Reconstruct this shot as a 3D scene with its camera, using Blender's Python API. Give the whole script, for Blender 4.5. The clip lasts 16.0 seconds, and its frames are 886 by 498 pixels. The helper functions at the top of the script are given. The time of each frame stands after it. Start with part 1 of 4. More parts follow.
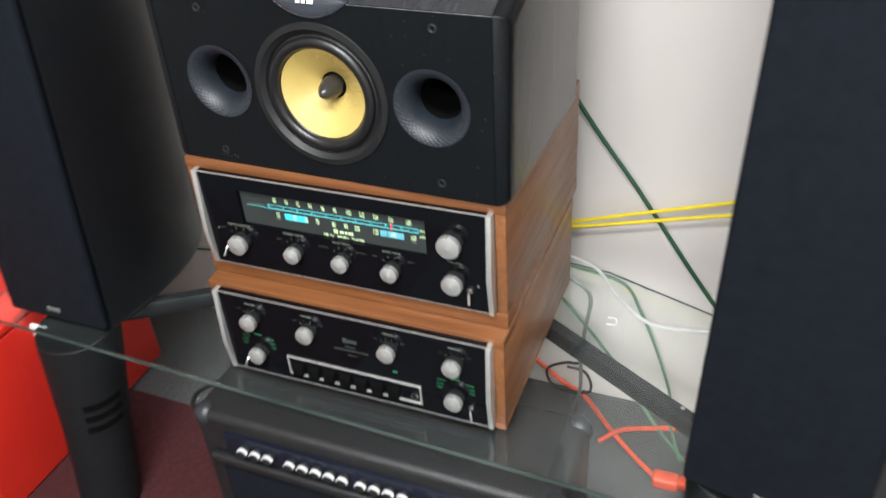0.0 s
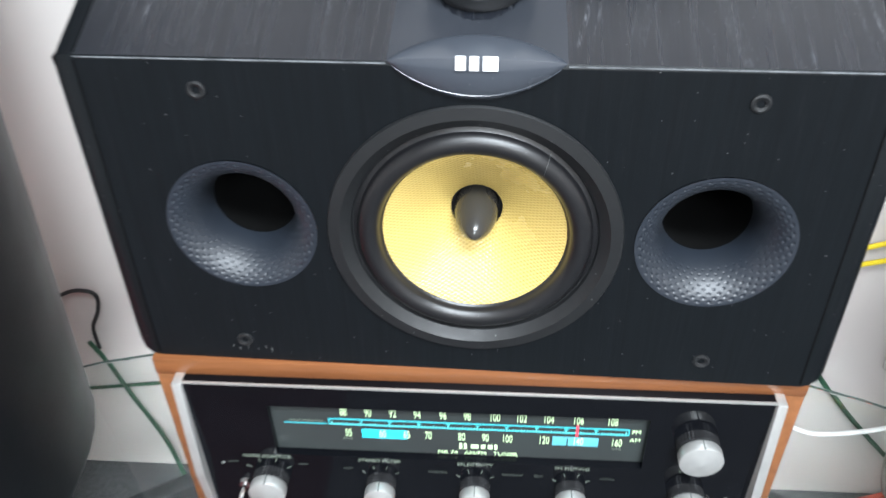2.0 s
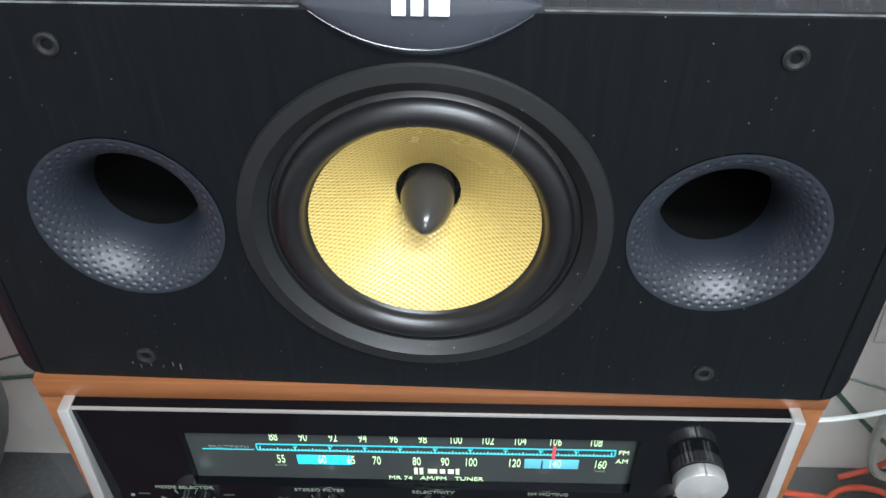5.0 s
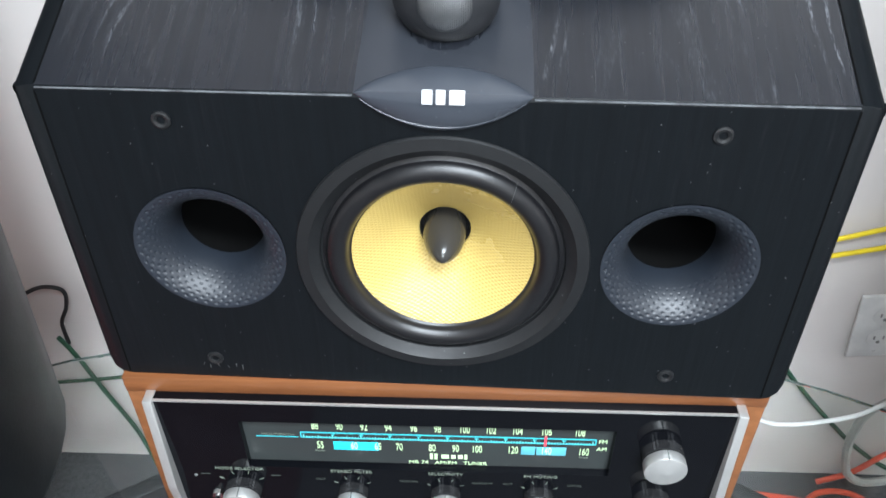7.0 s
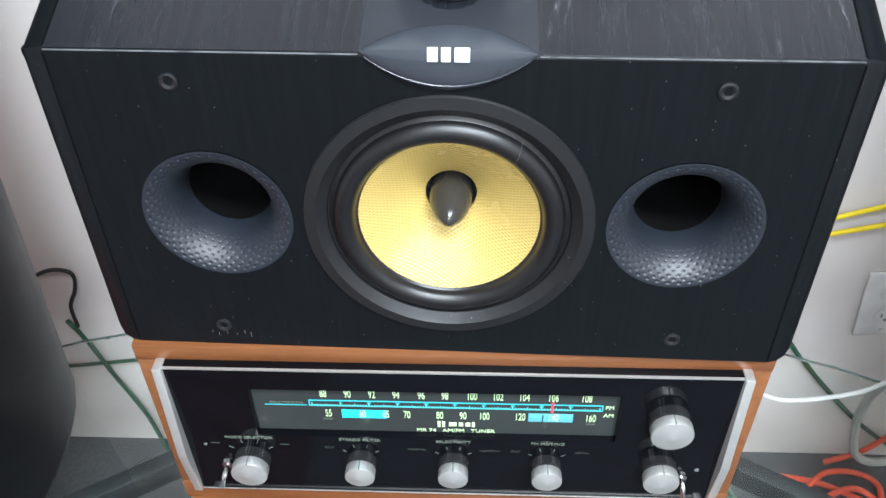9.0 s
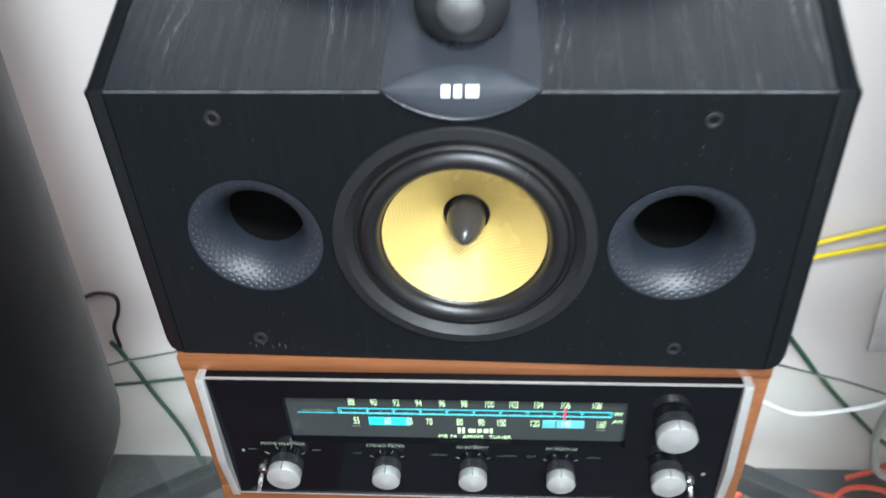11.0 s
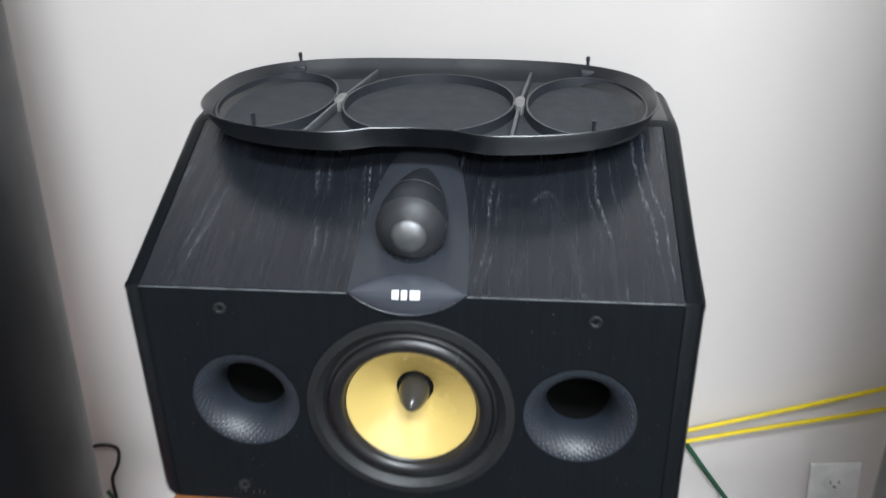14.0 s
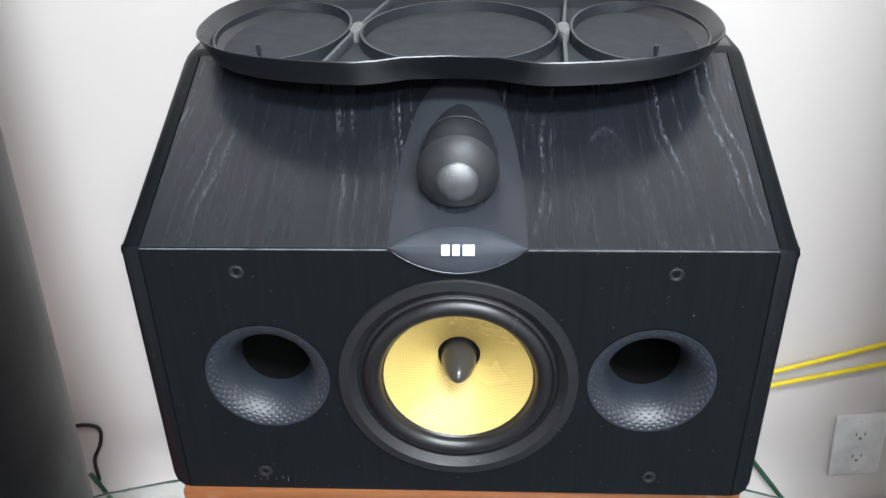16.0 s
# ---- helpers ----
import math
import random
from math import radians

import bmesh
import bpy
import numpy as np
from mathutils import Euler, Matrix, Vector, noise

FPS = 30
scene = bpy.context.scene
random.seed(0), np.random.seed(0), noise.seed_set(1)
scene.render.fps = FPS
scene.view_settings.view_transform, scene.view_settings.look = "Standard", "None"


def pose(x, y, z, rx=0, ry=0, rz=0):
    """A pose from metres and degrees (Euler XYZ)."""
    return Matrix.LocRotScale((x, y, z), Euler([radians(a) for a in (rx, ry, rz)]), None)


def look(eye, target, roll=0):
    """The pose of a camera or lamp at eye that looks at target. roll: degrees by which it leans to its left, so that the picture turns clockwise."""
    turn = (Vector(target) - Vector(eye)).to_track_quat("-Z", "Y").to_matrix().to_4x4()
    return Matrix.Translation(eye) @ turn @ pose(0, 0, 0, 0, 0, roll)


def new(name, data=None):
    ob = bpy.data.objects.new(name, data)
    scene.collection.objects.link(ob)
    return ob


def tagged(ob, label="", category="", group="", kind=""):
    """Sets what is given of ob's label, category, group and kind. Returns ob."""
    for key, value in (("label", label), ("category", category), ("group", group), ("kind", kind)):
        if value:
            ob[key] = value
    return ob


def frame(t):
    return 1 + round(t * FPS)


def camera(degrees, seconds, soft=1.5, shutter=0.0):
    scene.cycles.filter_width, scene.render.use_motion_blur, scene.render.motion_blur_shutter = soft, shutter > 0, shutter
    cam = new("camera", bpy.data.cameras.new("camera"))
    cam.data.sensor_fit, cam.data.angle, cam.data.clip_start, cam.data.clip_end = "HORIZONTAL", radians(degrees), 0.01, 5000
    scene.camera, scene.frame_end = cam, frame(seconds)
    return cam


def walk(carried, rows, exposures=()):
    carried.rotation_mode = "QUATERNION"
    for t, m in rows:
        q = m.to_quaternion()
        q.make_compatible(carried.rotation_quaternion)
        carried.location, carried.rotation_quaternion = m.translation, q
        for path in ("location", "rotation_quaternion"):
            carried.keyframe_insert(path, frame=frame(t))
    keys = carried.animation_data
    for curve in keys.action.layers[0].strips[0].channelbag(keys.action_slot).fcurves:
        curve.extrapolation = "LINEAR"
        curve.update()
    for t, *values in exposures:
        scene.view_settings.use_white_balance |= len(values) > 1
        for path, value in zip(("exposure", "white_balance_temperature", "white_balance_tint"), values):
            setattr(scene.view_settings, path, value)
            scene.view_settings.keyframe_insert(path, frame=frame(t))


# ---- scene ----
cam = camera(56.1, 16.0, shutter=0.5)
PATH = [
    (0, (0.47, -0.738, 1.173), (-0.194, 0.752, 0.018), -4.5),
    (0.5, (0.26, -0.603, 1.133), (-0.201, 0.935, -0.059), -1.0),
    (1, (0.142, -0.546, 1.108), (-0.232, 1.046, -0.043), -0.4),
    (1.5, (0.021, -0.478, 1.114), (-0.201, 1.113, -0.076), -1.6),
    (2, (0.013, -0.374, 1.073), (-0.114, 1.193, -0.163), -1.4),
    (2.5, (0.013, -0.281, 1.015), (-0.092, 1.274, -0.239), -1.5),
    (3, (0.006, -0.262, 1.0), (-0.051, 1.276, -0.268), -0.6),
    (3.5, (0.012, -0.256, 1.005), (-0.045, 1.266, -0.291), -0.8),
    (4, (0.018, -0.256, 1.016), (-0.029, 1.249, -0.3), -0.7),
    (4.2, (0.019, -0.263, 1.017), (-0.032, 1.242, -0.299), -0.7),
    (6.3, (0.015, -0.329, 1.092), (-0.021, 1.168, -0.233), 0.1),
    (6.5, (0.015, -0.348, 1.105), (-0.031, 1.181, -0.183), -0.1),
    (7, (0.015, -0.357, 1.1), (-0.045, 1.167, -0.193), -0.3),
    (7.5, (0.016, -0.367, 1.082), (-0.046, 1.152, -0.218), -0.2),
    (8, (0.012, -0.365, 1.083), (-0.045, 1.155, -0.216), -0.1),
    (8.5, (0.01, -0.361, 1.088), (-0.045, 1.157, -0.213), -0.5),
    (8.7, (0.014, -0.365, 1.087), (-0.048, 1.151, -0.216), -0.7),
    (10.8, (0.018, -0.385, 1.097), (-0.124, 1.131, -0.2), -3.2),
    (11, (0.026, -0.411, 1.114), (-0.12, 1.14, -0.139), -3.2),
    (11.5, (0.074, -0.553, 1.181), (-0.074, 1.091, 0.053), -3.0),
    (12, (0.089, -0.683, 1.228), (-0.057, 0.971, 0.114), -2.3),
    (12.5, (0.103, -0.717, 1.235), (-0.039, 0.944, 0.131), -1.6),
    (13, (0.1, -0.723, 1.26), (-0.049, 0.983, 0.226), -1.4),
    (13.5, (0.078, -0.677, 1.243), (-0.075, 1.061, 0.265), -1.3),
    (14, (0.076, -0.527, 1.211), (-0.076, 1.238, 0.282), -1.2),
    (14.5, (0.054, -0.428, 1.171), (-0.099, 1.324, 0.217), -1.3),
    (15, (0.023, -0.431, 1.153), (-0.094, 1.303, 0.164), -0.9),
    (15.5, (0.01, -0.443, 1.155), (-0.05, 1.284, 0.149), -0.5),
    (16, (0.006, -0.455, 1.164), (-0.048, 1.266, 0.147), -1.3),
]
walk(cam, [(t, look(eye, target, roll)) for t, eye, target, roll in PATH],
     [(0, 0.10, 6950, 10), (0.5, 0.12, 6850, 10), (1.5, 0.50, 6450, 8), (2.0, 0.58, 6350, 8), (2.5, 0.16, 6350, 8), (3.0, -0.04, 6350, 8), (3.5, -0.06, 6350, 8), (4.2, -0.02, 6350, 8), (6.5, 0.36, 6250, 8), (8.5, 0.37, 6250, 8), (11.0, 0.42, 6250, 7), (11.5, 0.36, 6300, 8),
      (12.5, 0.08, 6400, 9), (13.0, -0.02, 6450, 9), (13.5, 0.0, 6450, 9), (14.5, 0.07, 6450, 9), (15.0, 0.38, 6450, 9), (15.5, 0.36, 6450, 9), (16.0, 0.34, 6450, 9)])

# ---- light ----
world = bpy.data.worlds.new("room_world")
world.use_nodes = True
world.node_tree.nodes["Background"].inputs[0].default_value = (0.8, 0.86, 1.0, 1)
world.node_tree.nodes["Background"].inputs[1].default_value = 0.02
scene.world = world
scene.view_settings.exposure = 0.0


def lamp(name, x, y, z, sx, sy, power, colour=(0.92, 0.99, 1.06)):
    data = bpy.data.lights.new(name, "AREA")
    data.shape, data.size, data.size_y, data.energy, data.color = "RECTANGLE", sx, sy, power, colour
    ob = new(name, data)
    ob.location = (x, y, z)
    return ob


lamp("ceiling_lamp_light", 0.42, -1.05, 2.40, 1.2, 0.35, 70)
lamp("ceiling_lamp_light", 0.42, -2.4, 2.40, 1.2, 0.35, 98)


# ---- materials ----
def mat(name, colour, rough=0.5, metal=0.0, second=None, scale=40.0, stretch=(1, 1, 1), contrast=(0.35, 0.7), bump=0.0, bump_scale=300.0,
        rough_var=0.1, spec=0.5, emit=0.0, fleck=None, fleck_cut=(0.68, 0.74), fleck_stretch=(1, 1, 1), fleck_scale=60.0, dust=0.0, coat=0.0, sway=0.03):
    m = bpy.data.materials.new(name)
    m.use_nodes = True
    nt = m.node_tree
    n, ln = nt.nodes, nt.links
    b = n["Principled BSDF"]
    b.inputs["Roughness"].default_value = rough
    b.inputs["Metallic"].default_value = metal
    b.inputs["Specular IOR Level"].default_value = spec
    b.inputs["Coat Weight"].default_value = coat
    b.inputs["Coat Roughness"].default_value = 0.12
    co = n.new("ShaderNodeTexCoord")
    mp = n.new("ShaderNodeMapping")
    mp.inputs["Scale"].default_value = stretch
    ln.new(co.outputs["Object"], mp.inputs["Vector"])
    tx = n.new("ShaderNodeTexNoise")
    tx.inputs["Scale"].default_value, tx.inputs["Detail"].default_value = scale, 6
    ln.new(mp.outputs[0], tx.inputs["Vector"])
    rp = n.new("ShaderNodeValToRGB")
    rp.color_ramp.elements[0].position, rp.color_ramp.elements[1].position = contrast
    second = second or tuple(c * 0.8 for c in colour)
    rp.color_ramp.elements[0].color, rp.color_ramp.elements[1].color = (*colour, 1), (*second, 1)
    ln.new(tx.outputs["Fac"], rp.inputs[0])
    out = rp.outputs[0]
    if fleck:
        fm = n.new("ShaderNodeMapping")
        fm.inputs["Scale"].default_value = fleck_stretch
        ft = n.new("ShaderNodeTexNoise")
        ft.inputs["Scale"].default_value, ft.inputs["Detail"].default_value, ft.inputs["Distortion"].default_value = fleck_scale, 5, 0.2
        wav = n.new("ShaderNodeTexNoise")  # slow sway of the grain
        wav.inputs["Scale"].default_value, wav.inputs["Detail"].default_value = 4, 0
        ln.new(co.outputs["Object"], wav.inputs["Vector"])
        off = n.new("ShaderNodeVectorMath")
        off.operation = "MULTIPLY_ADD"
        off.inputs[1].default_value = (sway, sway, sway)
        ln.new(wav.outputs["Color"], off.inputs[0])
        ln.new(co.outputs["Object"], off.inputs[2])
        ln.new(off.outputs[0], fm.inputs["Vector"])
        ln.new(fm.outputs[0], ft.inputs["Vector"])
        fr = n.new("ShaderNodeValToRGB")
        fr.color_ramp.elements[0].position, fr.color_ramp.elements[1].position = fleck_cut
        ln.new(ft.outputs["Fac"], fr.inputs[0])
        big = n.new("ShaderNodeTexNoise")
        big.inputs["Scale"].default_value = 9
        ln.new(co.outputs["Object"], big.inputs["Vector"])
        bm_ = n.new("ShaderNodeMath")
        bm_.operation = "MULTIPLY"
        ln.new(fr.outputs[0], bm_.inputs[0])
        ln.new(big.outputs["Fac"], bm_.inputs[1])
        mx = n.new("ShaderNodeMix")
        mx.data_type = "RGBA"
        ln.new(bm_.outputs[0], mx.inputs[0])
        ln.new(out, mx.inputs[6])
        mx.inputs[7].default_value = (*fleck, 1)
        out = mx.outputs[2]
    if dust:
        dt = n.new("ShaderNodeTexVoronoi")
        dt.inputs["Scale"].default_value = 125
        ln.new(co.outputs["Object"], dt.inputs["Vector"])
        dr = n.new("ShaderNodeValToRGB")
        dr.color_ramp.elements[0].position, dr.color_ramp.elements[1].position = 0.030, 0.055
        dr.color_ramp.elements[0].color, dr.color_ramp.elements[1].color = (dust, dust, dust, 1), (0, 0, 0, 1)
        ln.new(dt.outputs["Distance"], dr.inputs[0])
        dx = n.new("ShaderNodeMix")
        dx.data_type = "RGBA"
        ln.new(dr.outputs[0], dx.inputs[0])
        ln.new(out, dx.inputs[6])
        dx.inputs[7].default_value = (0.55, 0.55, 0.55, 1)
        out = dx.outputs[2]
    ln.new(out, b.inputs["Base Color"])
    if rough_var:
        mr = n.new("ShaderNodeMapRange")
        mr.inputs["To Min"].default_value, mr.inputs["To Max"].default_value = max(0.02, rough - rough_var), min(1, rough + rough_var)
        ln.new(tx.outputs["Fac"], mr.inputs["Value"])
        ln.new(mr.outputs[0], b.inputs["Roughness"])
    if bump:
        bt = n.new("ShaderNodeTexNoise")
        bt.inputs["Scale"].default_value, bt.inputs["Detail"].default_value = bump_scale, 5
        ln.new(mp.outputs[0], bt.inputs["Vector"])
        bp = n.new("ShaderNodeBump")
        bp.inputs["Strength"].default_value, bp.inputs["Distance"].default_value = bump, 0.001
        ln.new(bt.outputs["Fac"], bp.inputs["Height"])
        ln.new(bp.outputs[0], b.inputs["Normal"])
    if emit:
        b.inputs["Emission Color"].default_value = (*colour, 1)
        b.inputs["Emission Strength"].default_value = emit
    return m


def weave(m, period, strength, distance=0.0003):
    """Woven threads: two crossed waves as relief in the object's x and z."""
    n, ln = m.node_tree.nodes, m.node_tree.links
    co = n.new("ShaderNodeTexCoord")
    waves = []
    for axis in ("X", "Z"):
        w = n.new("ShaderNodeTexWave")
        w.bands_direction = axis
        w.inputs["Scale"].default_value = 2 * math.pi / (20 * period)
        w.inputs["Distortion"].default_value = 0.6
        w.inputs["Detail Scale"].default_value = 1.0
        ln.new(co.outputs["Object"], w.inputs["Vector"])
        waves.append(w)
    mu = n.new("ShaderNodeMath")
    mu.operation = "MULTIPLY"
    ln.new(waves[0].outputs["Fac"], mu.inputs[0])
    ln.new(waves[1].outputs["Fac"], mu.inputs[1])
    bp = n.new("ShaderNodeBump")
    bp.inputs["Strength"].default_value, bp.inputs["Distance"].default_value = strength, distance
    ln.new(mu.outputs[0], bp.inputs["Height"])
    ln.new(bp.outputs[0], n["Principled BSDF"].inputs["Normal"])
    return m


def cathedral(m, pale):
    """Pale open pores that follow the arches of flat-sawn veneer, one arch on each half of the panel."""
    n, ln = m.node_tree.nodes, m.node_tree.links
    b = n["Principled BSDF"]
    under = b.inputs["Base Color"].links[0].from_socket

    def calc(kind, a, c, e=None):
        q = n.new("ShaderNodeMath")
        q.operation = kind
        for k, v in enumerate((a, c, e)):
            if v is None:
                continue
            if isinstance(v, (int, float)):
                q.inputs[k].default_value = v
            else:
                ln.new(v, q.inputs[k])
        return q.outputs[0]

    def steps(value, low, high):
        r = n.new("ShaderNodeMapRange")
        r.inputs["From Min"].default_value, r.inputs["From Max"].default_value = low, high
        ln.new(value, r.inputs["Value"])
        return r.outputs[0]

    def noise(scale, detail, stretch=None, line=None):
        t = n.new("ShaderNodeTexNoise")
        t.inputs["Scale"].default_value, t.inputs["Detail"].default_value = scale, detail
        if line is not None:
            t.noise_dimensions = "1D"
            ln.new(line, t.inputs["W"])
        else:
            mp = n.new("ShaderNodeMapping")
            mp.inputs["Scale"].default_value = stretch or (1, 1, 1)
            ln.new(co.outputs["Object"], mp.inputs["Vector"])
            ln.new(mp.outputs[0], t.inputs["Vector"])
        return t.outputs["Fac"]

    co = n.new("ShaderNodeTexCoord")
    xyz = n.new("ShaderNodeSeparateXYZ")
    ln.new(co.outputs["Object"], xyz.inputs[0])
    x, y = xyz.outputs["X"], xyz.outputs["Y"]
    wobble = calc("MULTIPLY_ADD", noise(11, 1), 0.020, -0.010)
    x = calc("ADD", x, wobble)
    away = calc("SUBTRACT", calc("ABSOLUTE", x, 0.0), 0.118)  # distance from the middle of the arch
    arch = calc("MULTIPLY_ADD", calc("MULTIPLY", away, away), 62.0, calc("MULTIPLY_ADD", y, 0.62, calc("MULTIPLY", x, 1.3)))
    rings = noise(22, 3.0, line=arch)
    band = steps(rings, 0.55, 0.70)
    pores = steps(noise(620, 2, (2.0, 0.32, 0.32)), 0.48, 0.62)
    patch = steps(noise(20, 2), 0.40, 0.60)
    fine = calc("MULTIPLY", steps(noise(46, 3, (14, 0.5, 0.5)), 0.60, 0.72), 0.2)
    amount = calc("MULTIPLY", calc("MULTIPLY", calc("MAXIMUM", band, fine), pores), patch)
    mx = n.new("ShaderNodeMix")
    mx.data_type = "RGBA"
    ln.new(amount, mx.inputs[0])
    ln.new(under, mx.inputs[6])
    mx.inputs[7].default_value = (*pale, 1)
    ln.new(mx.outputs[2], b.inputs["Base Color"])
    return m


def checker_weave(m, period, strength, distance, gap):
    """Plain weave of a coarse cloth: raised floats in checker order with a darker colour between them."""
    n, ln = m.node_tree.nodes, m.node_tree.links
    b = n["Principled BSDF"]
    co = n.new("ShaderNodeTexCoord")
    waves = []
    for axis in ("X", "Z"):
        w = n.new("ShaderNodeTexWave")
        w.bands_direction = axis
        w.inputs["Scale"].default_value = 2 * math.pi / (20 * period * (1.0 if axis == "X" else 0.55))
        w.inputs["Distortion"].default_value = 0.0
        ln.new(co.outputs["Object"], w.inputs["Vector"])
        c = n.new("ShaderNodeMath")
        c.operation = "MULTIPLY_ADD"
        c.inputs[1].default_value, c.inputs[2].default_value = 2.0, -1.0
        ln.new(w.outputs["Fac"], c.inputs[0])
        waves.append(c)
    mu = n.new("ShaderNodeMath")
    mu.operation = "MULTIPLY"
    ln.new(waves[0].outputs[0], mu.inputs[0])
    ln.new(waves[1].outputs[0], mu.inputs[1])
    bp = n.new("ShaderNodeBump")
    bp.inputs["Strength"].default_value, bp.inputs["Distance"].default_value = strength, distance
    ln.new(mu.outputs[0], bp.inputs["Height"])
    ln.new(bp.outputs[0], b.inputs["Normal"])
    r = n.new("ShaderNodeMapRange")
    r.inputs["From Min"].default_value, r.inputs["From Max"].default_value = 0.1, -0.8
    r.inputs["To Max"].default_value = 0.75
    ln.new(mu.outputs[0], r.inputs["Value"])
    mx = n.new("ShaderNodeMix")
    mx.data_type = "RGBA"
    ln.new(r.outputs[0], mx.inputs[0])
    ln.new(b.inputs["Base Color"].links[0].from_socket, mx.inputs[6])
    mx.inputs[7].default_value = (*gap, 1)
    ln.new(mx.outputs[2], b.inputs["Base Color"])
    return m


def glass(name, tint, rough=0.0, ior=1.45):
    m = bpy.data.materials.new(name)
    m.use_nodes = True
    b = m.node_tree.nodes["Principled BSDF"]
    b.inputs["Base Color"].default_value = (*tint, 1)
    b.inputs["Transmission Weight"].default_value = 1.0
    b.inputs["Roughness"].default_value = rough
    b.inputs["IOR"].default_value = ior
    return m


WALL = mat("wall_paint", (0.610, 0.568, 0.540), 0.6, second=(0.575, 0.538, 0.51), scale=3, bump=0.12, bump_scale=180)
CEIL = mat("ceiling_paint", (0.78, 0.77, 0.75), 0.8, scale=4, bump=0.1)
FLOOR = mat("grey_carpet", (0.085, 0.087, 0.09), 0.95, second=(0.055, 0.056, 0.06), scale=160, bump=0.6, bump_scale=500)
RUG = mat("dark_red_carpet", (0.06, 0.007, 0.009), 0.9, second=(0.035, 0.005, 0.006), scale=120, bump=0.6, bump_scale=500)
RED = mat("red_enamel", (0.62, 0.025, 0.015), 0.38, second=(0.55, 0.02, 0.013), scale=8, bump=0.05)
ASH = mat("black_ash_veneer", (0.0052, 0.0066, 0.0080), 0.40, second=(0.0035, 0.0045, 0.0055), scale=6, spec=0.17, stretch=(40, 1.2, 1.2), bump=0.12, bump_scale=9,
          fleck=(0.011, 0.012, 0.014), fleck_stretch=(70, 2.2, 2.2), fleck_scale=12, fleck_cut=(0.56, 0.76), dust=0.3, sway=0.02)
ASH_BODY = mat("lacquered_black_ash_veneer", (0.0045, 0.0053, 0.0064), 0.29, second=(0.0025, 0.003, 0.0037), scale=6, spec=1.0, stretch=(1.2, 40, 1.2), bump=0.08, bump_scale=9, dust=0.2, rough_var=0.05)
# base lighter than the baffle's: part of the wall's sheen is put into the colour
ASH_TOP = cathedral(mat("worn_ash_painted_sheen", (0.0110, 0.0128, 0.0175), 0.28, second=(0.007, 0.0083, 0.0115), scale=6, spec=0.85, stretch=(40, 1.5, 1.5), bump=0.2, bump_scale=9,
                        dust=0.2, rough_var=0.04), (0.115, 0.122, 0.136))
VINYL = mat("black_vinyl_wrap", (0.0046, 0.0058, 0.0078), 0.42, spec=0.55, second=(0.0036, 0.0045, 0.0061), scale=14, bump=0.15, bump_scale=260)
CLOTH = weave(mat("black_grille_cloth", (0.0060, 0.0082, 0.0128), 0.85, second=(0.0045, 0.0062, 0.0098), scale=60, spec=0.15), 0.0016, 0.5)
GRILLE_CLOTH = weave(mat("grey_black_inner_cloth", (0.040, 0.042, 0.046), 0.85, second=(0.033, 0.035, 0.038), scale=60, spec=0.2), 0.0016, 0.4)
RIM = mat("satin_black_rim_plastic", (0.0065, 0.0077, 0.0100), 0.32, spec=0.65, second=(0.0055, 0.0064, 0.0082), scale=24, bump=0.06, dust=0.2)
RUBBER = mat("black_rubber", (0.007, 0.007, 0.008), 0.36, spec=0.6, second=(0.005, 0.005, 0.006), scale=60, bump=0.05, dust=0.4)
CHASSIS = mat("grey_black_chassis", (0.0085, 0.0093, 0.0102), 0.48, second=(0.0065, 0.007, 0.0078), scale=90, bump=0.1, dust=0.4)
PORT = mat("dark_grey_port_plastic", (0.0130, 0.0175, 0.0255), 0.45, second=(0.0105, 0.0142, 0.0208), scale=30, spec=0.7)
RIB = mat("mid_grey_moulded_plastic", (0.07, 0.074, 0.08), 0.42, second=(0.058, 0.062, 0.067), scale=40, bump=0.05)
BOSS = mat("worn_pale_moulded_plastic", (0.17, 0.168, 0.16), 0.5, second=(0.12, 0.12, 0.115), scale=120)
BARREL = mat("glossy_black_knob_barrel", (0.02, 0.02, 0.021), 0.25, spec=0.7, scale=60)
BADGE_GREY = mat("satin_grey_badge", (0.050, 0.057, 0.070), 0.26, spec=0.7, second=(0.044, 0.050, 0.062), scale=20, dust=0.1)
# broken pale grey that paints the highlight along the rounded veneer edge
EDGE_GLINT = mat("painted_edge_glint", (0.16, 0.17, 0.18), 0.35, second=(0.03, 0.03, 0.032), scale=70, stretch=(1, 1, 1), contrast=(0.45, 0.7))
PLASTIC = mat("satin_dark_plastic", (0.024, 0.026, 0.031), 0.38, second=(0.019, 0.021, 0.025), scale=20, bump=0.05, dust=0.15)
PLATE = mat("satin_blue_grey_plastic", (0.028, 0.031, 0.038), 0.34, second=(0.023, 0.026, 0.032), scale=20, bump=0.05, dust=0.15)
BLACK = mat("matt_black", (0.008, 0.008, 0.009), 0.7, scale=30)
CONE = checker_weave(mat("yellow_woven_fibre", (0.61, 0.455, 0.150), 0.25, second=(0.57, 0.42, 0.135), scale=25, spec=0.55), 0.0040, 0.45, 0.0005, (0.42, 0.295, 0.075))
PLUG = mat("polished_dark_plug", (0.035, 0.033, 0.030), 0.22, scale=10, rough_var=0.05)
MESH = weave(mat("tweeter_mesh", (0.026, 0.027, 0.030), 0.45, metal=0.2, scale=60), 0.0008, 0.35, 0.0002)
DOME = weave(mat("silver_dome", (0.20, 0.205, 0.21), 0.34, metal=0.8, scale=60), 0.0011, 0.6)
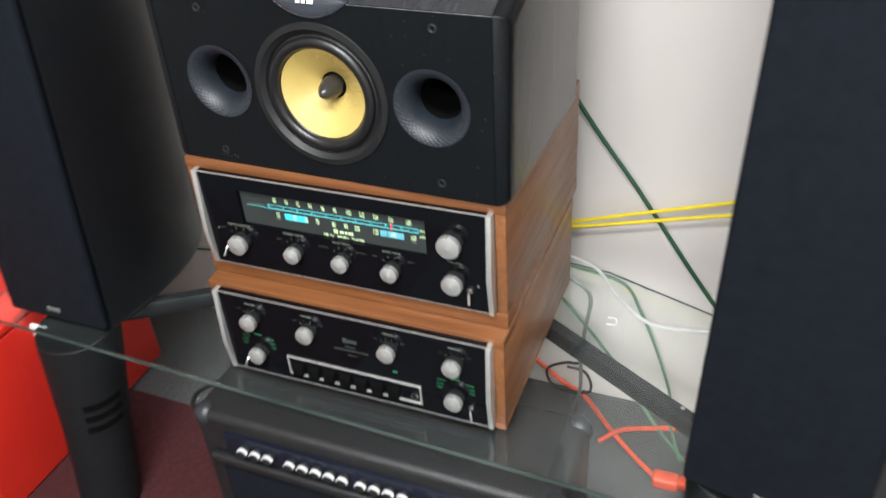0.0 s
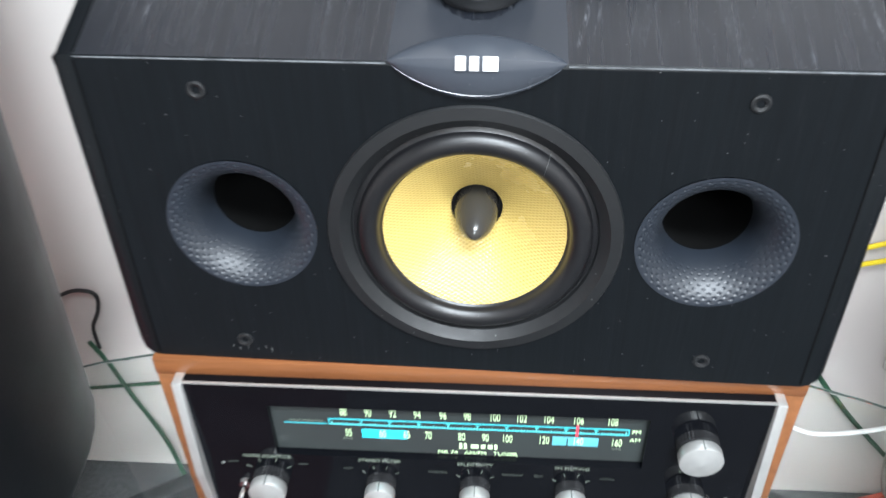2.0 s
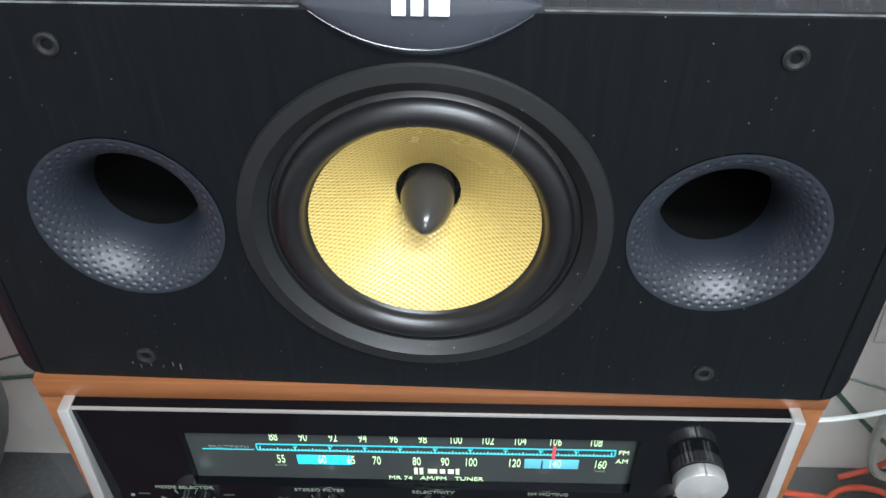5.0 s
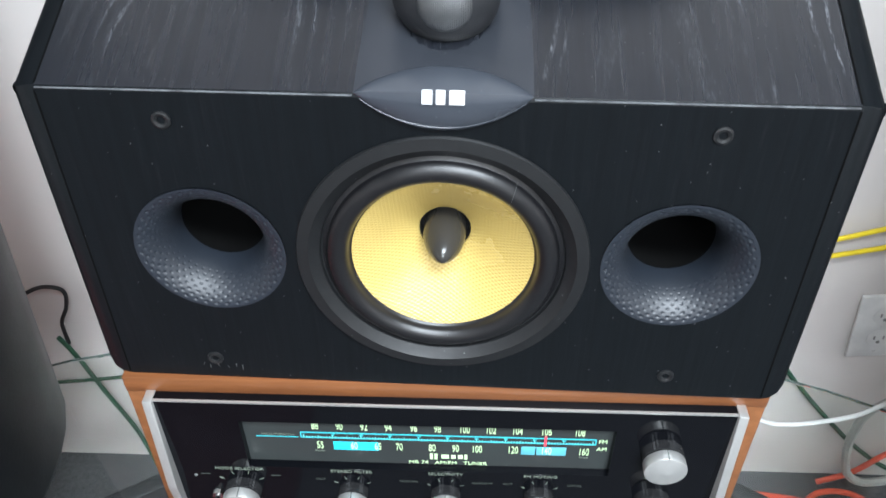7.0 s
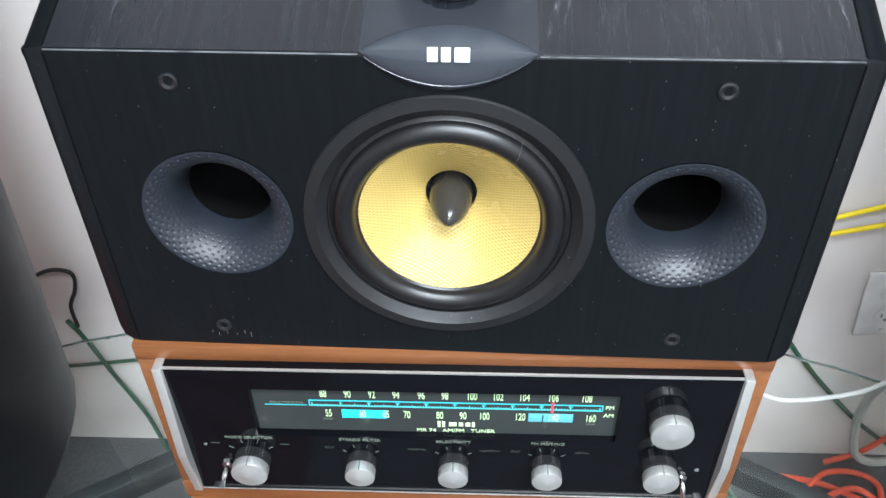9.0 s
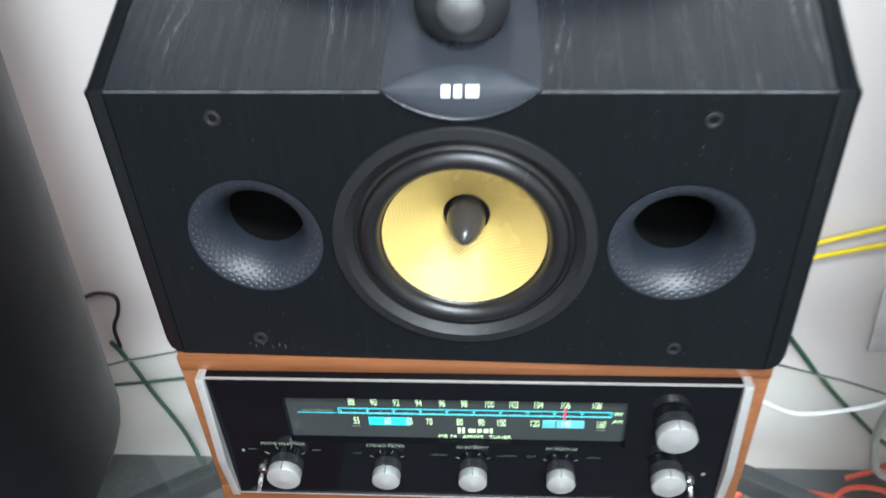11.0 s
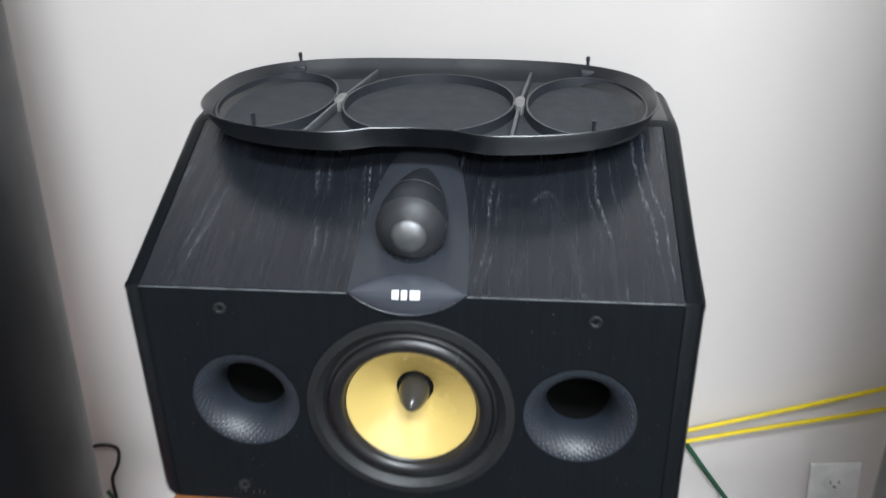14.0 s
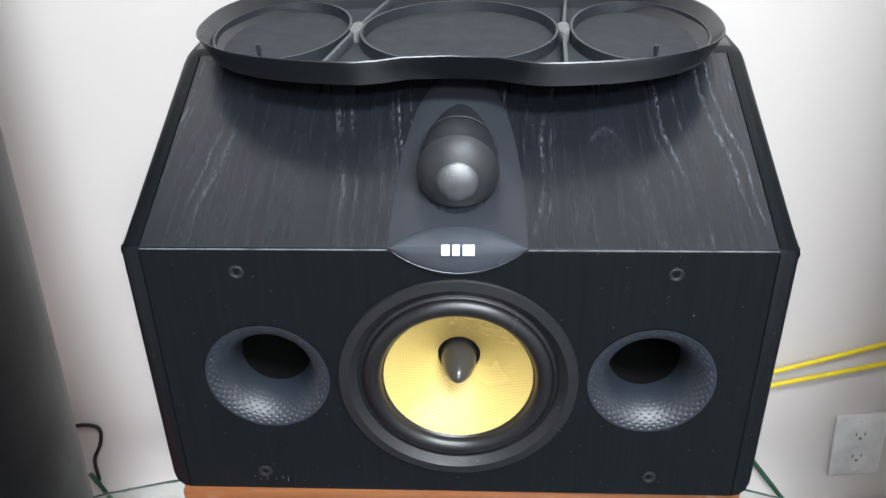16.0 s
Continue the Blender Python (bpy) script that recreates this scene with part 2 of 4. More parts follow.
SILVER = mat("brushed_aluminium", (0.68, 0.68, 0.66), 0.42, metal=0.75, second=(0.60, 0.60, 0.58), scale=60, bump=0.05)
CHROME = mat("polished_chrome", (0.8, 0.8, 0.8), 0.12, metal=1.0, scale=30, rough_var=0.05)
BADGE = mat("white_print_and_rim_glint", (0.72, 0.72, 0.72), 0.4, scale=50)
PANEL = mat("black_glass_panel", (0.004, 0.0045, 0.006), 0.07, scale=30, rough_var=0.02, spec=0.16)
WINDOW = mat("smoked_dial_glass", (0.040, 0.047, 0.046), 0.20, spec=0.08, second=(0.035, 0.038, 0.038), scale=12, rough_var=0.03)
WALNUT = mat("walnut_veneer", (0.235, 0.089, 0.032), 0.34, second=(0.150, 0.053, 0.019), scale=7, stretch=(1.2, 14, 14), bump=0.08, bump_scale=40,
             fleck=(0.15, 0.055, 0.022), fleck_stretch=(1.5, 40, 40), fleck_scale=14, fleck_cut=(0.55, 0.75))
WALNUT_SIDE = mat("walnut_veneer_side", (0.245, 0.097, 0.036), 0.38, spec=0.5, second=(0.165, 0.060, 0.021), scale=7, stretch=(14, 1.2, 14), bump=0.08, bump_scale=40,
                  fleck=(0.15, 0.055, 0.022), fleck_stretch=(40, 1.5, 40), fleck_scale=14, fleck_cut=(0.55, 0.75))
LIT = mat("lit_dial_numerals", (0.58, 0.80, 0.46), 0.5, emit=0.42, scale=30)
TEAL = mat("lit_teal_line", (0.04, 0.42, 0.48), 0.5, emit=0.6, scale=30)
BLUE = mat("lit_blue_meter", (0.03, 0.55, 0.66), 0.4, second=(0.02, 0.40, 0.5), emit=0.8, scale=60)
PALE_BLUE = mat("lit_pale_meter", (0.10, 0.38, 0.46), 0.4, second=(0.08, 0.3, 0.38), emit=0.55, scale=60)
POINTER = mat("red_pointer", (0.8, 0.06, 0.09), 0.4, emit=0.6, scale=30)
GREEN_LIT = mat("lit_green_print", (0.02, 0.22, 0.10), 0.5, emit=0.08, scale=30)
TICK = mat("lit_tick_marks", (0.16, 0.62, 0.62), 0.5, emit=0.6, scale=30)
PRINT = mat("grey_panel_print", (0.17, 0.20, 0.16), 0.6, scale=40)
DIM_PRINT = mat("dim_panel_print", (0.05, 0.06, 0.052), 0.6, scale=40)
FRAME = mat("dark_grey_metal", (0.010, 0.011, 0.012), 0.5, spec=0.25, second=(0.008, 0.009, 0.010), scale=30)
LEG = mat("satin_black_leg", (0.0080, 0.0088, 0.010), 0.6, spec=0.2, second=(0.0065, 0.007, 0.008), scale=30, bump=0.3, bump_scale=500)
GLASS_EDGE = mat("ground_glass_edge", (0.085, 0.115, 0.10), 0.16, second=(0.035, 0.055, 0.047), scale=6, contrast=(0.4, 0.65))
# near-black for joints and buttons, and for the shade painted inside the ports
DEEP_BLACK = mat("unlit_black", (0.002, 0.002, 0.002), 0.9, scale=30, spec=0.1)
TOLEX = mat("black_tolex", (0.014, 0.014, 0.015), 0.42, scale=50, bump=0.8, bump_scale=420)
BLUE_PLATE = mat("dark_blue_control_plate", (0.006, 0.009, 0.020), 0.35, scale=30)
CONCRETE_WHITE = mat("white_plastic", (0.78, 0.77, 0.75), 0.35, scale=30)
YELLOW = mat("yellow_cable_sheath", (0.78, 0.60, 0.02), 0.42, second=(0.7, 0.52, 0.02), scale=60)
GREEN = mat("green_cable_sheath", (0.018, 0.078, 0.040), 0.42, scale=60)
PALE_GREEN = mat("pale_green_cable_sheath", (0.11, 0.21, 0.14), 0.42, scale=60)
WHITE_C = mat("white_cable_sheath", (0.58, 0.59, 0.57), 0.4, scale=60)
ORANGE = mat("orange_cable_sheath", (0.75, 0.09, 0.04), 0.45, scale=60)
BLACK_C = mat("black_cable_sheath", (0.015, 0.015, 0.016), 0.45, scale=60)
PALE_GREY = mat("pale_grey_cable_sheath", (0.42, 0.42, 0.39), 0.45, scale=60)
HOLE = mat("shaded_socket_hole", (0.30, 0.29, 0.28), 0.7, scale=40)
GREY_C = mat("grey_cable_sheath", (0.16, 0.17, 0.16), 0.45, scale=60)
TABLE_GLASS = glass("table_glass", (0.90, 0.945, 0.925))


# ---- mesh helpers ----
def part(name, bm, material, parent=None, label="", smooth=True):
    bmesh.ops.recalc_face_normals(bm, faces=bm.faces)
    me = bpy.data.meshes.new(name)
    bm.to_mesh(me)
    bm.free()
    me.materials.append(material)
    if smooth:
        for p in me.polygons:
            p.use_smooth = True
        me.set_sharp_from_angle(angle=radians(35))
    ob = new(name, me)
    if parent:
        ob.parent = parent
    if label:
        ob["label"] = label
    return ob


def thing(name, label, category, group="", kind="", at=(0, 0, 0)):
    ob = new(name)
    ob.empty_display_size = 0.02
    ob.location = at
    return tagged(ob, label, category, group, kind)


def box(x0, x1, y0, y1, z0, z1, bevel=0.0, seg=2, bm=None):
    bm = bm or bmesh.new()
    made = bmesh.ops.create_cube(bm, size=1.0, matrix=Matrix.LocRotScale(((x0 + x1) / 2, (y0 + y1) / 2, (z0 + z1) / 2), None, (x1 - x0, y1 - y0, z1 - z0)))
    if bevel:
        edges = {e for v in made["verts"] for e in v.link_edges}
        bmesh.ops.bevel(bm, geom=list(edges), offset=bevel, segments=seg, profile=0.5, affect="EDGES")
    return bm


FRONT = Matrix.Rotation(radians(90), 4, "X")  # local z points to the viewer's side, -y


def lathe(profile, seg=48, m=Matrix(), bm=None, close=False):
    """Turns (radius, height) pairs about local z."""
    bm = bm or bmesh.new()
    rings = []
    for r, h in profile:
        if r < 1e-6:
            rings.append([bm.verts.new(m @ Vector((0, 0, h)))])
        else:
            rings.append([bm.verts.new(m @ Vector((r * math.cos(2 * math.pi * k / seg), r * math.sin(2 * math.pi * k / seg), h))) for k in range(seg)])
    for a, b in zip(rings, rings[1:]):
        for k in range(seg):
            j = (k + 1) % seg
            if len(a) == 1 and len(b) == 1:
                continue
            if len(a) == 1:
                bm.faces.new((a[0], b[k], b[j]))
            elif len(b) == 1:
                bm.faces.new((a[k], a[j], b[0]))
            else:
                bm.faces.new((a[k], a[j], b[j], b[k]))
    return bm


def prism(outline, z0, z1, bevel=0.0, seg=2):
    """A flat outline of (x, y) raised from z0 to z1."""
    bm = bmesh.new()
    low = [bm.verts.new((x, y, z0)) for x, y in outline]
    f = bm.faces.new(low)
    up = bmesh.ops.extrude_face_region(bm, geom=[f])
    bmesh.ops.translate(bm, vec=(0, 0, z1 - z0), verts=[v for v in up["geom"] if isinstance(v, bmesh.types.BMVert)])
    if bevel:
        edges = [e for e in bm.edges if abs(e.verts[0].co.z - e.verts[1].co.z) < 1e-6]
        bmesh.ops.bevel(bm, geom=edges, offset=bevel, segments=seg, profile=0.5, affect="EDGES")
    return bm


def smooth_line(points, steps=8):
    """Catmull-Rom through the points."""
    pts = [Vector(p) for p in points]
    pts = [2 * pts[0] - pts[1], *pts, 2 * pts[-1] - pts[-2]]
    out = []
    for a, b, c, d in zip(pts, pts[1:], pts[2:], pts[3:]):
        for k in range(steps):
            t = k / steps
            out.append(0.5 * ((2 * b) + (c - a) * t + (2 * a - 5 * b + 4 * c - d) * t * t + (3 * b - a - 3 * c + d) * t ** 3))
    out.append(pts[-2])
    return out


def tube(points, radius, seg=8, steps=8, bm=None, smooth=True):
    bm = bm or bmesh.new()
    line = smooth_line(points, steps) if smooth else [Vector(p) for p in points]
    rings = []
    side = None
    for k, p in enumerate(line):
        way = (line[min(k + 1, len(line) - 1)] - line[max(k - 1, 0)]).normalized()
        if side is None:
            side = way.orthogonal().normalized()
        side = (side - way * side.dot(way)).normalized()
        other = way.cross(side)
        rings.append([bm.verts.new(p + radius * (math.cos(a) * side + math.sin(a) * other)) for a in (2 * math.pi * i / seg for i in range(seg))])
    for a, b in zip(rings, rings[1:]):
        for k in range(seg):
            bm.faces.new((a[k], a[(k + 1) % seg], b[(k + 1) % seg], b[k]))
    bm.faces.new(rings[0])
    bm.faces.new(rings[-1])
    return bm


def cable(name, points, radius, material, label, steps=8):
    ob = part(name, tube(points, radius, steps=steps), material)
    return tagged(ob, label, "cable")


def text(body, size, x, y, z, material, parent, squeeze=0.7, name="lettering", depth=0.00015):
    """Letters that stand upright and face -y, centred on x, z."""
    data = bpy.data.curves.new(name, "FONT")
    data.body, data.size, data.align_x, data.align_y, data.extrude = body, size, "CENTER", "CENTER", depth
    probe = new(name, data)
    me = bpy.data.meshes.new_from_object(probe.evaluated_get(bpy.context.evaluated_depsgraph_get()))
    bpy.data.objects.remove(probe)
    me.transform(Matrix.Translation((x, y, z)) @ FRONT @ Matrix.Diagonal((squeeze, 1, 1, 1)))
    me.materials.clear()
    me.materials.append(material)
    ob = new(name, me)
    ob.parent = parent
    return ob


def bars(rows, y, material, parent, name="print_bar"):
    """Unreadable print as plain bars: rows of (x, z, width, height)."""
    for x, z, w, h in rows:
        part(name, box(x - w / 2, x + w / 2, y - 0.0003, y + 0.0003, z - h / 2, z + h / 2), material, parent)


# ---- the room ----
FLOOR_Z = -0.037


def wall(name, *size, material=WALL):
    ob = part(name, box(*size), material, smooth=False)
    return tagged(ob, "plain painted warm white interior wall", "wall", kind="structure")


wall("wall_north", -2.3, 2.3, 0.445, 0.545, FLOOR_Z, 2.45)
wall("wall_south", -2.3, 2.3, -3.3, -3.2, -0.037, 2.45)
wall("wall_west", -2.4, -2.3, -3.3, 0.545, FLOOR_Z, 2.45)
wall("wall_east", 2.3, 2.4, -3.3, 0.545, FLOOR_Z, 2.45)
tagged(part("floor", box(-2.4, 2.4, -3.3, 0.545, FLOOR_Z - 0.1, FLOOR_Z), FLOOR, smooth=False), "dark grey low-pile carpet floor", "floor", kind="structure")
tagged(part("ceiling", box(-2.4, 2.4, -3.3, 0.545, 2.45, 2.55), CEIL, smooth=False), "plain white ceiling", "ceiling", kind="structure")
tagged(part("rug", box(-1.3, -0.245, -0.9, 0.16, FLOOR_Z, FLOOR_Z + 0.006, 0.002), RUG), "dark red short-pile rug on the grey floor", "rug")

# wall outlet
outlet = thing("wall_outlet", "white double power outlet on the pale wall", "outlet", at=(0.567, 0.445, 0.3035))
outlet.rotation_euler = (0, radians(-5.5), 0)  # screwed on askew
part("cover_plate", box(-0.036, 0.036, -0.006, 0, -0.0575, 0.0575, 0.003), CONCRETE_WHITE, outlet)
for dz in (-0.021, 0.021):
    part("socket", lathe([(0.0, 0.0070), (0.014, 0.0070), (0.0155, 0.0064), (0.0155, 0.004)], 24, Matrix.Translation((0, 0, dz)) @ FRONT), CONCRETE_WHITE, outlet)
    for dx, w in ((-0.006, 0.0022), (0.006, 0.0018)):
        part("slot", box(dx - w / 2, dx + w / 2, -0.0077, -0.0069, dz - 0.0005, dz + 0.0055), HOLE, outlet)
    part("earth_hole", lathe([(0, 0.0076), (0.0026, 0.0076), (0.0026, 0.0069)], 12, Matrix.Translation((0, 0, dz - 0.006)) @ FRONT), HOLE, outlet)
for dz in (-0.047, 0.0, 0.047):
    part("screw", lathe([(0, 0.0074), (0.0024, 0.0068), (0.0024, 0.0055)], 12, Matrix.Translation((0, 0, dz)) @ FRONT), CONCRETE_WHITE, outlet)

# ---- glass stand ----
TOP = 0.329
stand = thing("glass_stand", "low stand with a clear green-edged glass top and dark grey legs", "table")
outline = [(-0.715, -0.043), (0.72, -0.087), (0.72, 0.05), (0.60, 0.235), (0.444, 0.308), (0.363, 0.337), (0.276, 0.368), (0.16, 0.383), (-0.2, 0.383), (-0.372, 0.354), (-0.474, 0.326), (-0.60, 0.275), (-0.70, 0.04)]
pane = part("glass_top", prism(outline, TOP - 0.008, TOP, 0.0015), TABLE_GLASS, stand, "clear glass top with a green edge", smooth=False)
pane.visible_shadow = False
for (x0, y0), (x1, y1) in zip(outline, outline[1:] + outline[:1]):
    d = Vector((x1 - x0, y1 - y0, 0))
    bm = box(-d.length / 2, d.length / 2, -0.0008, 0.0004, TOP - 0.0065, TOP - 0.0012)
    bm.transform(Matrix.Translation(((x0 + x1) / 2, (y0 + y1) / 2, 0)) @ Matrix.Rotation(math.atan2(d.y, d.x), 4, "Z"))
    part("glass_edge", bm, GLASS_EDGE, pane, "pale green ground glass edge", smooth=False)


def arm(x0, y0, x1, y1, w=0.021, z0=0.289, z1=0.3195):
    d = Vector((x1 - x0, y1 - y0, 0))
    bm = box(-d.length / 2, d.length / 2, -w / 2, w / 2, z0, z1, 0.004)
    bm.transform(Matrix.Translation(((x0 + x1) / 2, (y0 + y1) / 2, 0)) @ Matrix.Rotation(math.atan2(d.y, d.x), 4, "Z"))
    return bm


part("support_arm", arm(-0.02, 0.345, -0.50, 0.045), FRAME, stand)
part("support_arm", arm(0.02, 0.337, 0.52, 0.047), FRAME, stand)
for side in (-1, 1):
    x, y = side * 0.519, -0.015 if side < 0 else 0.02
    bm = bmesh.new()
    hoops = []
    for z, r, dy in ((FLOOR_Z, 0.049, -0.066), (FLOOR_Z + 0.004, 0.052, -0.066), (0.0, 0.053, -0.058), (0.06, 0.054, -0.046), (0.14, 0.057, -0.030), (0.22, 0.062, -0.014), (0.29, 0.067, 0.0), (0.3185, 0.067, 0.004), (0.3205, 0.065, 0.004)):
        hoops.append([bm.verts.new((x + r * math.cos(2 * math.pi * k / 40), y + dy + r * math.sin(2 * math.pi * k / 40), z)) for k in range(40)])
    for a, b in zip(hoops, hoops[1:]):
        for k in range(40):
            bm.faces.new((a[k], a[(k + 1) % 40], b[(k + 1) % 40], b[k]))
    bm.faces.new(hoops[0])
    bm.faces.new(hoops[-1])
    col = part("leg", bm, LEG, stand, "black curved column leg with cable slots")
    for k in range(3):
        bm = bmesh.new()
        ring = []
        z0 = 0.158 + 0.022 * k
        r0, dy = 0.057 + 0.0625 * (z0 - 0.14), -0.030 + 0.2 * (z0 - 0.14)
        for i in range(9):
            a = radians(-58 + 7.5 * i)
            ring.append([bm.verts.new((x - side * r * math.cos(a), y + dy + r * math.sin(a), z0 + dz)) for r, dz in ((r0 - 0.004, 0), (r0 + 0.0014, 0), (r0 + 0.0022, 0.011), (r0 - 0.004, 0.011))])
        for a, b in zip(ring, ring[1:]):
            for i in range(4):
                bm.faces.new((a[i], a[(i + 1) % 4], b[(i + 1) % 4], b[i]))
        part("cable_slot", bm, DEEP_BLACK, col)
part("leg", lathe([(0.0, FLOOR_Z), (0.03, FLOOR_Z), (0.03, 0.31), (0.0, 0.3205)], 24, Matrix.Translation((0.0, 0.345, 0))), FRAME, stand)
part("bracket", box(-0.598, -0.560, -0.036, -0.030, 0.288, 0.3205, 0.002), CONCRETE_WHITE, stand, "white plastic bracket")
for x, y in ((-0.47, 0.062), (0.433, 0.095)):
    part("bolt", lathe([(0.0, 0.0022), (0.003, 0.0018), (0.0035, 0.0)], 12, Matrix.Translation((x, y, TOP))), CHROME, stand)


clip = tagged(part("cable_clip", tube([(0.298, 0.251, TOP + 0.0012), (0.308, 0.252, TOP + 0.0012), (0.312, 0.248, TOP + 0.0012), (0.312, 0.240, TOP + 0.0012), (0.308, 0.236, TOP + 0.0012), (0.298, 0.236, TOP + 0.0012)], 0.0011), CONCRETE_WHITE), "small white bent clip lying on the glass", "clip")


# ---- walnut cabinets with their faceplates ----
def walnut_cabinet(parent, x0, x1, y0, y1, z0, z1, rail=0.008):
    part("top_board", box(x0, x1, y0, y1, z1 - 0.0150, z1, 0.0012), WALNUT, parent)
    part("bottom_board", box(x0, x1, y0, y1, z0, z0 + rail, 0.0012), WALNUT, parent)
    for a, b in ((x0 + 0.0004, x0 + 0.0135), (x1 - 0.0135, x1 - 0.0004)):
        part("side_board", box(a, b, y0 + 0.0006, y1 - 0.0006, z0 + rail - 0.0005, z1 - 0.0145, 0.001), WALNUT_SIDE, parent)
    part("back_panel", box(x0 + 0.013, x1 - 0.013, y1 - 0.02, y1 - 0.012, z0 + rail, z1 - 0.0150), BLACK, parent)


def faceplate(parent, cx, y, z0, z1, opening=None):
    """Black glass plate, aluminium end caps with a knee, and a bright top line."""
    x0, x1 = cx - 0.1975, cx + 0.1975
    if opening:
        a0, a1, b0, b1 = opening
        bm = bmesh.new()
        for q in ((x0, a0, z0, z1), (a1, x1, z0, z1), (a0, a1, z0, b0), (a0, a1, b1, z1)):
            box(q[0], q[1], y, y + 0.014, q[2], q[3], bm=bm)
        bmesh.ops.remove_doubles(bm, verts=bm.verts, dist=1e-6)
    else:
        bm = box(x0, x1, y, y + 0.014, z0, z1, 0.0008)
    plate = part("faceplate", bm, PANEL, parent, "glossy black glass faceplate", smooth=False)
    knee = z0 + 0.36 * (z1 - z0)
    for s in (-1, 1):
        front = [(0.0125, z0 - 0.001), (-0.0030, z0 - 0.001), (-0.0085, knee), (-0.0032, z1 + 0.001), (0.0125, z1 + 0.001)]
        bm = bmesh.new()
        sides = [[bm.verts.new((cx + s * 0.2004 + dx, y + q, z)) for q, z in front] for dx in (-0.0032, 0.0032)]
        for a in sides:
            bm.faces.new(a)
        for k in range(5):
            bm.faces.new((sides[0][k], sides[0][(k + 1) % 5], sides[1][(k + 1) % 5], sides[1][k]))
        bmesh.ops.bevel(bm, geom=list(bm.edges), offset=0.0006, segments=2, profile=0.5, affect="EDGES")
        part("end_cap", bm, SILVER, parent, "aluminium end cap")
    part("top_line", box(cx - 0.197, cx + 0.197, y - 0.0008, y + 0.0008, z1 - 0.0008, z1 + 0.0006), SILVER, parent, "bright aluminium top line")
    part("bottom_line", box(cx - 0.197, cx + 0.197, y - 0.0006, y + 0.0008, z0 - 0.0006, z0 + 0.0002), SILVER, parent)
    return plate


def knob(parent, x, y, z, r, label="aluminium knob with a black fluted barrel"):
    m = Matrix.Translation((x, y, z)) @ FRONT
    skirt = bmesh.new()
    n = 72
    ring = []
    for h, k0 in ((0.0, 1.0), (0.0070, 1.0), (0.0076, 0.90), (0.0086, 0.88)):
        ring.append([skirt.verts.new(m @ Vector((r * k0 * (0.985 if k % 2 else 0.945) * math.cos(2 * math.pi * k / n), r * k0 * (0.985 if k % 2 else 0.945) * math.sin(2 * math.pi * k / n), h))) for k in range(n)])
    for a, b in zip(ring, ring[1:]):
        for k in range(n):
            skirt.faces.new((a[k], a[(k + 1) % n], b[(k + 1) % n], b[k]))
    skirt.faces.new(ring[-1])
    body = part("knob", skirt, BARREL, parent, label, smooth=False)
    part("knob_cap", lathe([(r * 0.90, 0.0084), (r * 0.97, 0.0086), (r * 0.985, 0.0092), (r * 0.985, 0.0158), (r * 0.965, 0.0164), (r * 0.94, 0.0165), (r * 0.1, 0.0188), (0.0, 0.0190)], 40, m), SILVER, body)
    part("knob_pointer", box(x - 0.0005, x + 0.0005, y - 0.0166, y - 0.0088, z + r * 0.96, z + r * 0.995), GREY_C, body)
    return body


def dial_marks(parent, x, y, z, r, words=None):
    """The arc of print round a knob."""
    for a in (-58, -20, 20, 58):
        ca, sa = math.sin(radians(a)), math.cos(radians(a))
        part("print_bar", tube([(x + ca * r * 1.12, y, z + sa * r * 1.12), (x + ca * r * 1.42, y, z + sa * r * 1.42)], 0.00026, seg=5, smooth=False), PRINT, parent)
    if words:
        for word, s in zip(words, (-1, 1)):
            if word:
                text(word, 0.0031, x + s * (r * 1.75 + 0.0012 * len(word)), y - 0.0002, z + r * 1.02, DIM_PRINT, parent, 1.1)
        return
    for s in (-1, 1):
        part("print_bar", box(x + s * r * 1.9 - 0.0034, x + s * r * 1.9 + 0.0034, y - 0.0003, y + 0.0003, z + r * 1.0, z + r * 1.04), DIM_PRINT, parent)


def lever(parent, x, y, z, lean):
    bm = tube([(x, y + 0.001, z), (x + 0.2 * lean, y - 0.008, z - 0.002), (x + lean, y - 0.013, z - 0.013)], 0.0019, seg=10)
    lathe([(0, 0.0032), (0.0042, 0.0028), (0.005, 0)], 16, Matrix.Translation((x, y, z)) @ FRONT, bm)
    part("toggle_lever", bm, CHROME, parent, "small chrome toggle lever")


# tuner
tuner = thing("radio_tuner", "walnut-cased radio tuner with a lit dial, on a second walnut-cased unit", "tuner")
walnut_cabinet(tuner, -0.218, 0.218, 0.0078, 0.354, 0.4885, 0.671, 0.0220)
plate = faceplate(tuner, 0.0, 0.0, 0.5150, 0.6575, (-0.142, 0.1195, 0.5845, 0.6365))
window = part("dial_window", box(-0.1425, 0.1200, 0.0062, 0.0085, 0.5840, 0.6370), WINDOW, plate, "smoked grey dial set back behind its opening")
Y = 0.0058
FM = ((88, -0.0905), (90, -0.0732), (92, -0.0558), (94, -0.0386), (96, -0.0206), (98, -0.0038), (100, 0.0152), (102, 0.0336), (104, 0.0522), (106, 0.0725), (108, 0.0958))
for n, x in FM:
    text(str(n), 0.0112, x, Y, 0.6260, LIT, window, 0.46)
AM = ((55, -0.0885), (60, -0.0640), (65, -0.0468), (70, -0.0315), (80, -0.0078), (90, 0.0090), (100, 0.0243), (120, 0.0500), (140, 0.0738), (160, 0.1005))
for n, x in AM:
    text(str(n), 0.0112, x, Y - 0.0003, 0.6045, LIT, window, 0.46)
text("FM", 0.0058, 0.1130, Y, 0.6165, LIT, window, 0.9)
text("AM", 0.0058, 0.1130, Y, 0.6080, LIT, window, 0.9)
text("MULTIPATH", 0.0036, -0.1180, Y, 0.6155, PRINT, window, 1.25)
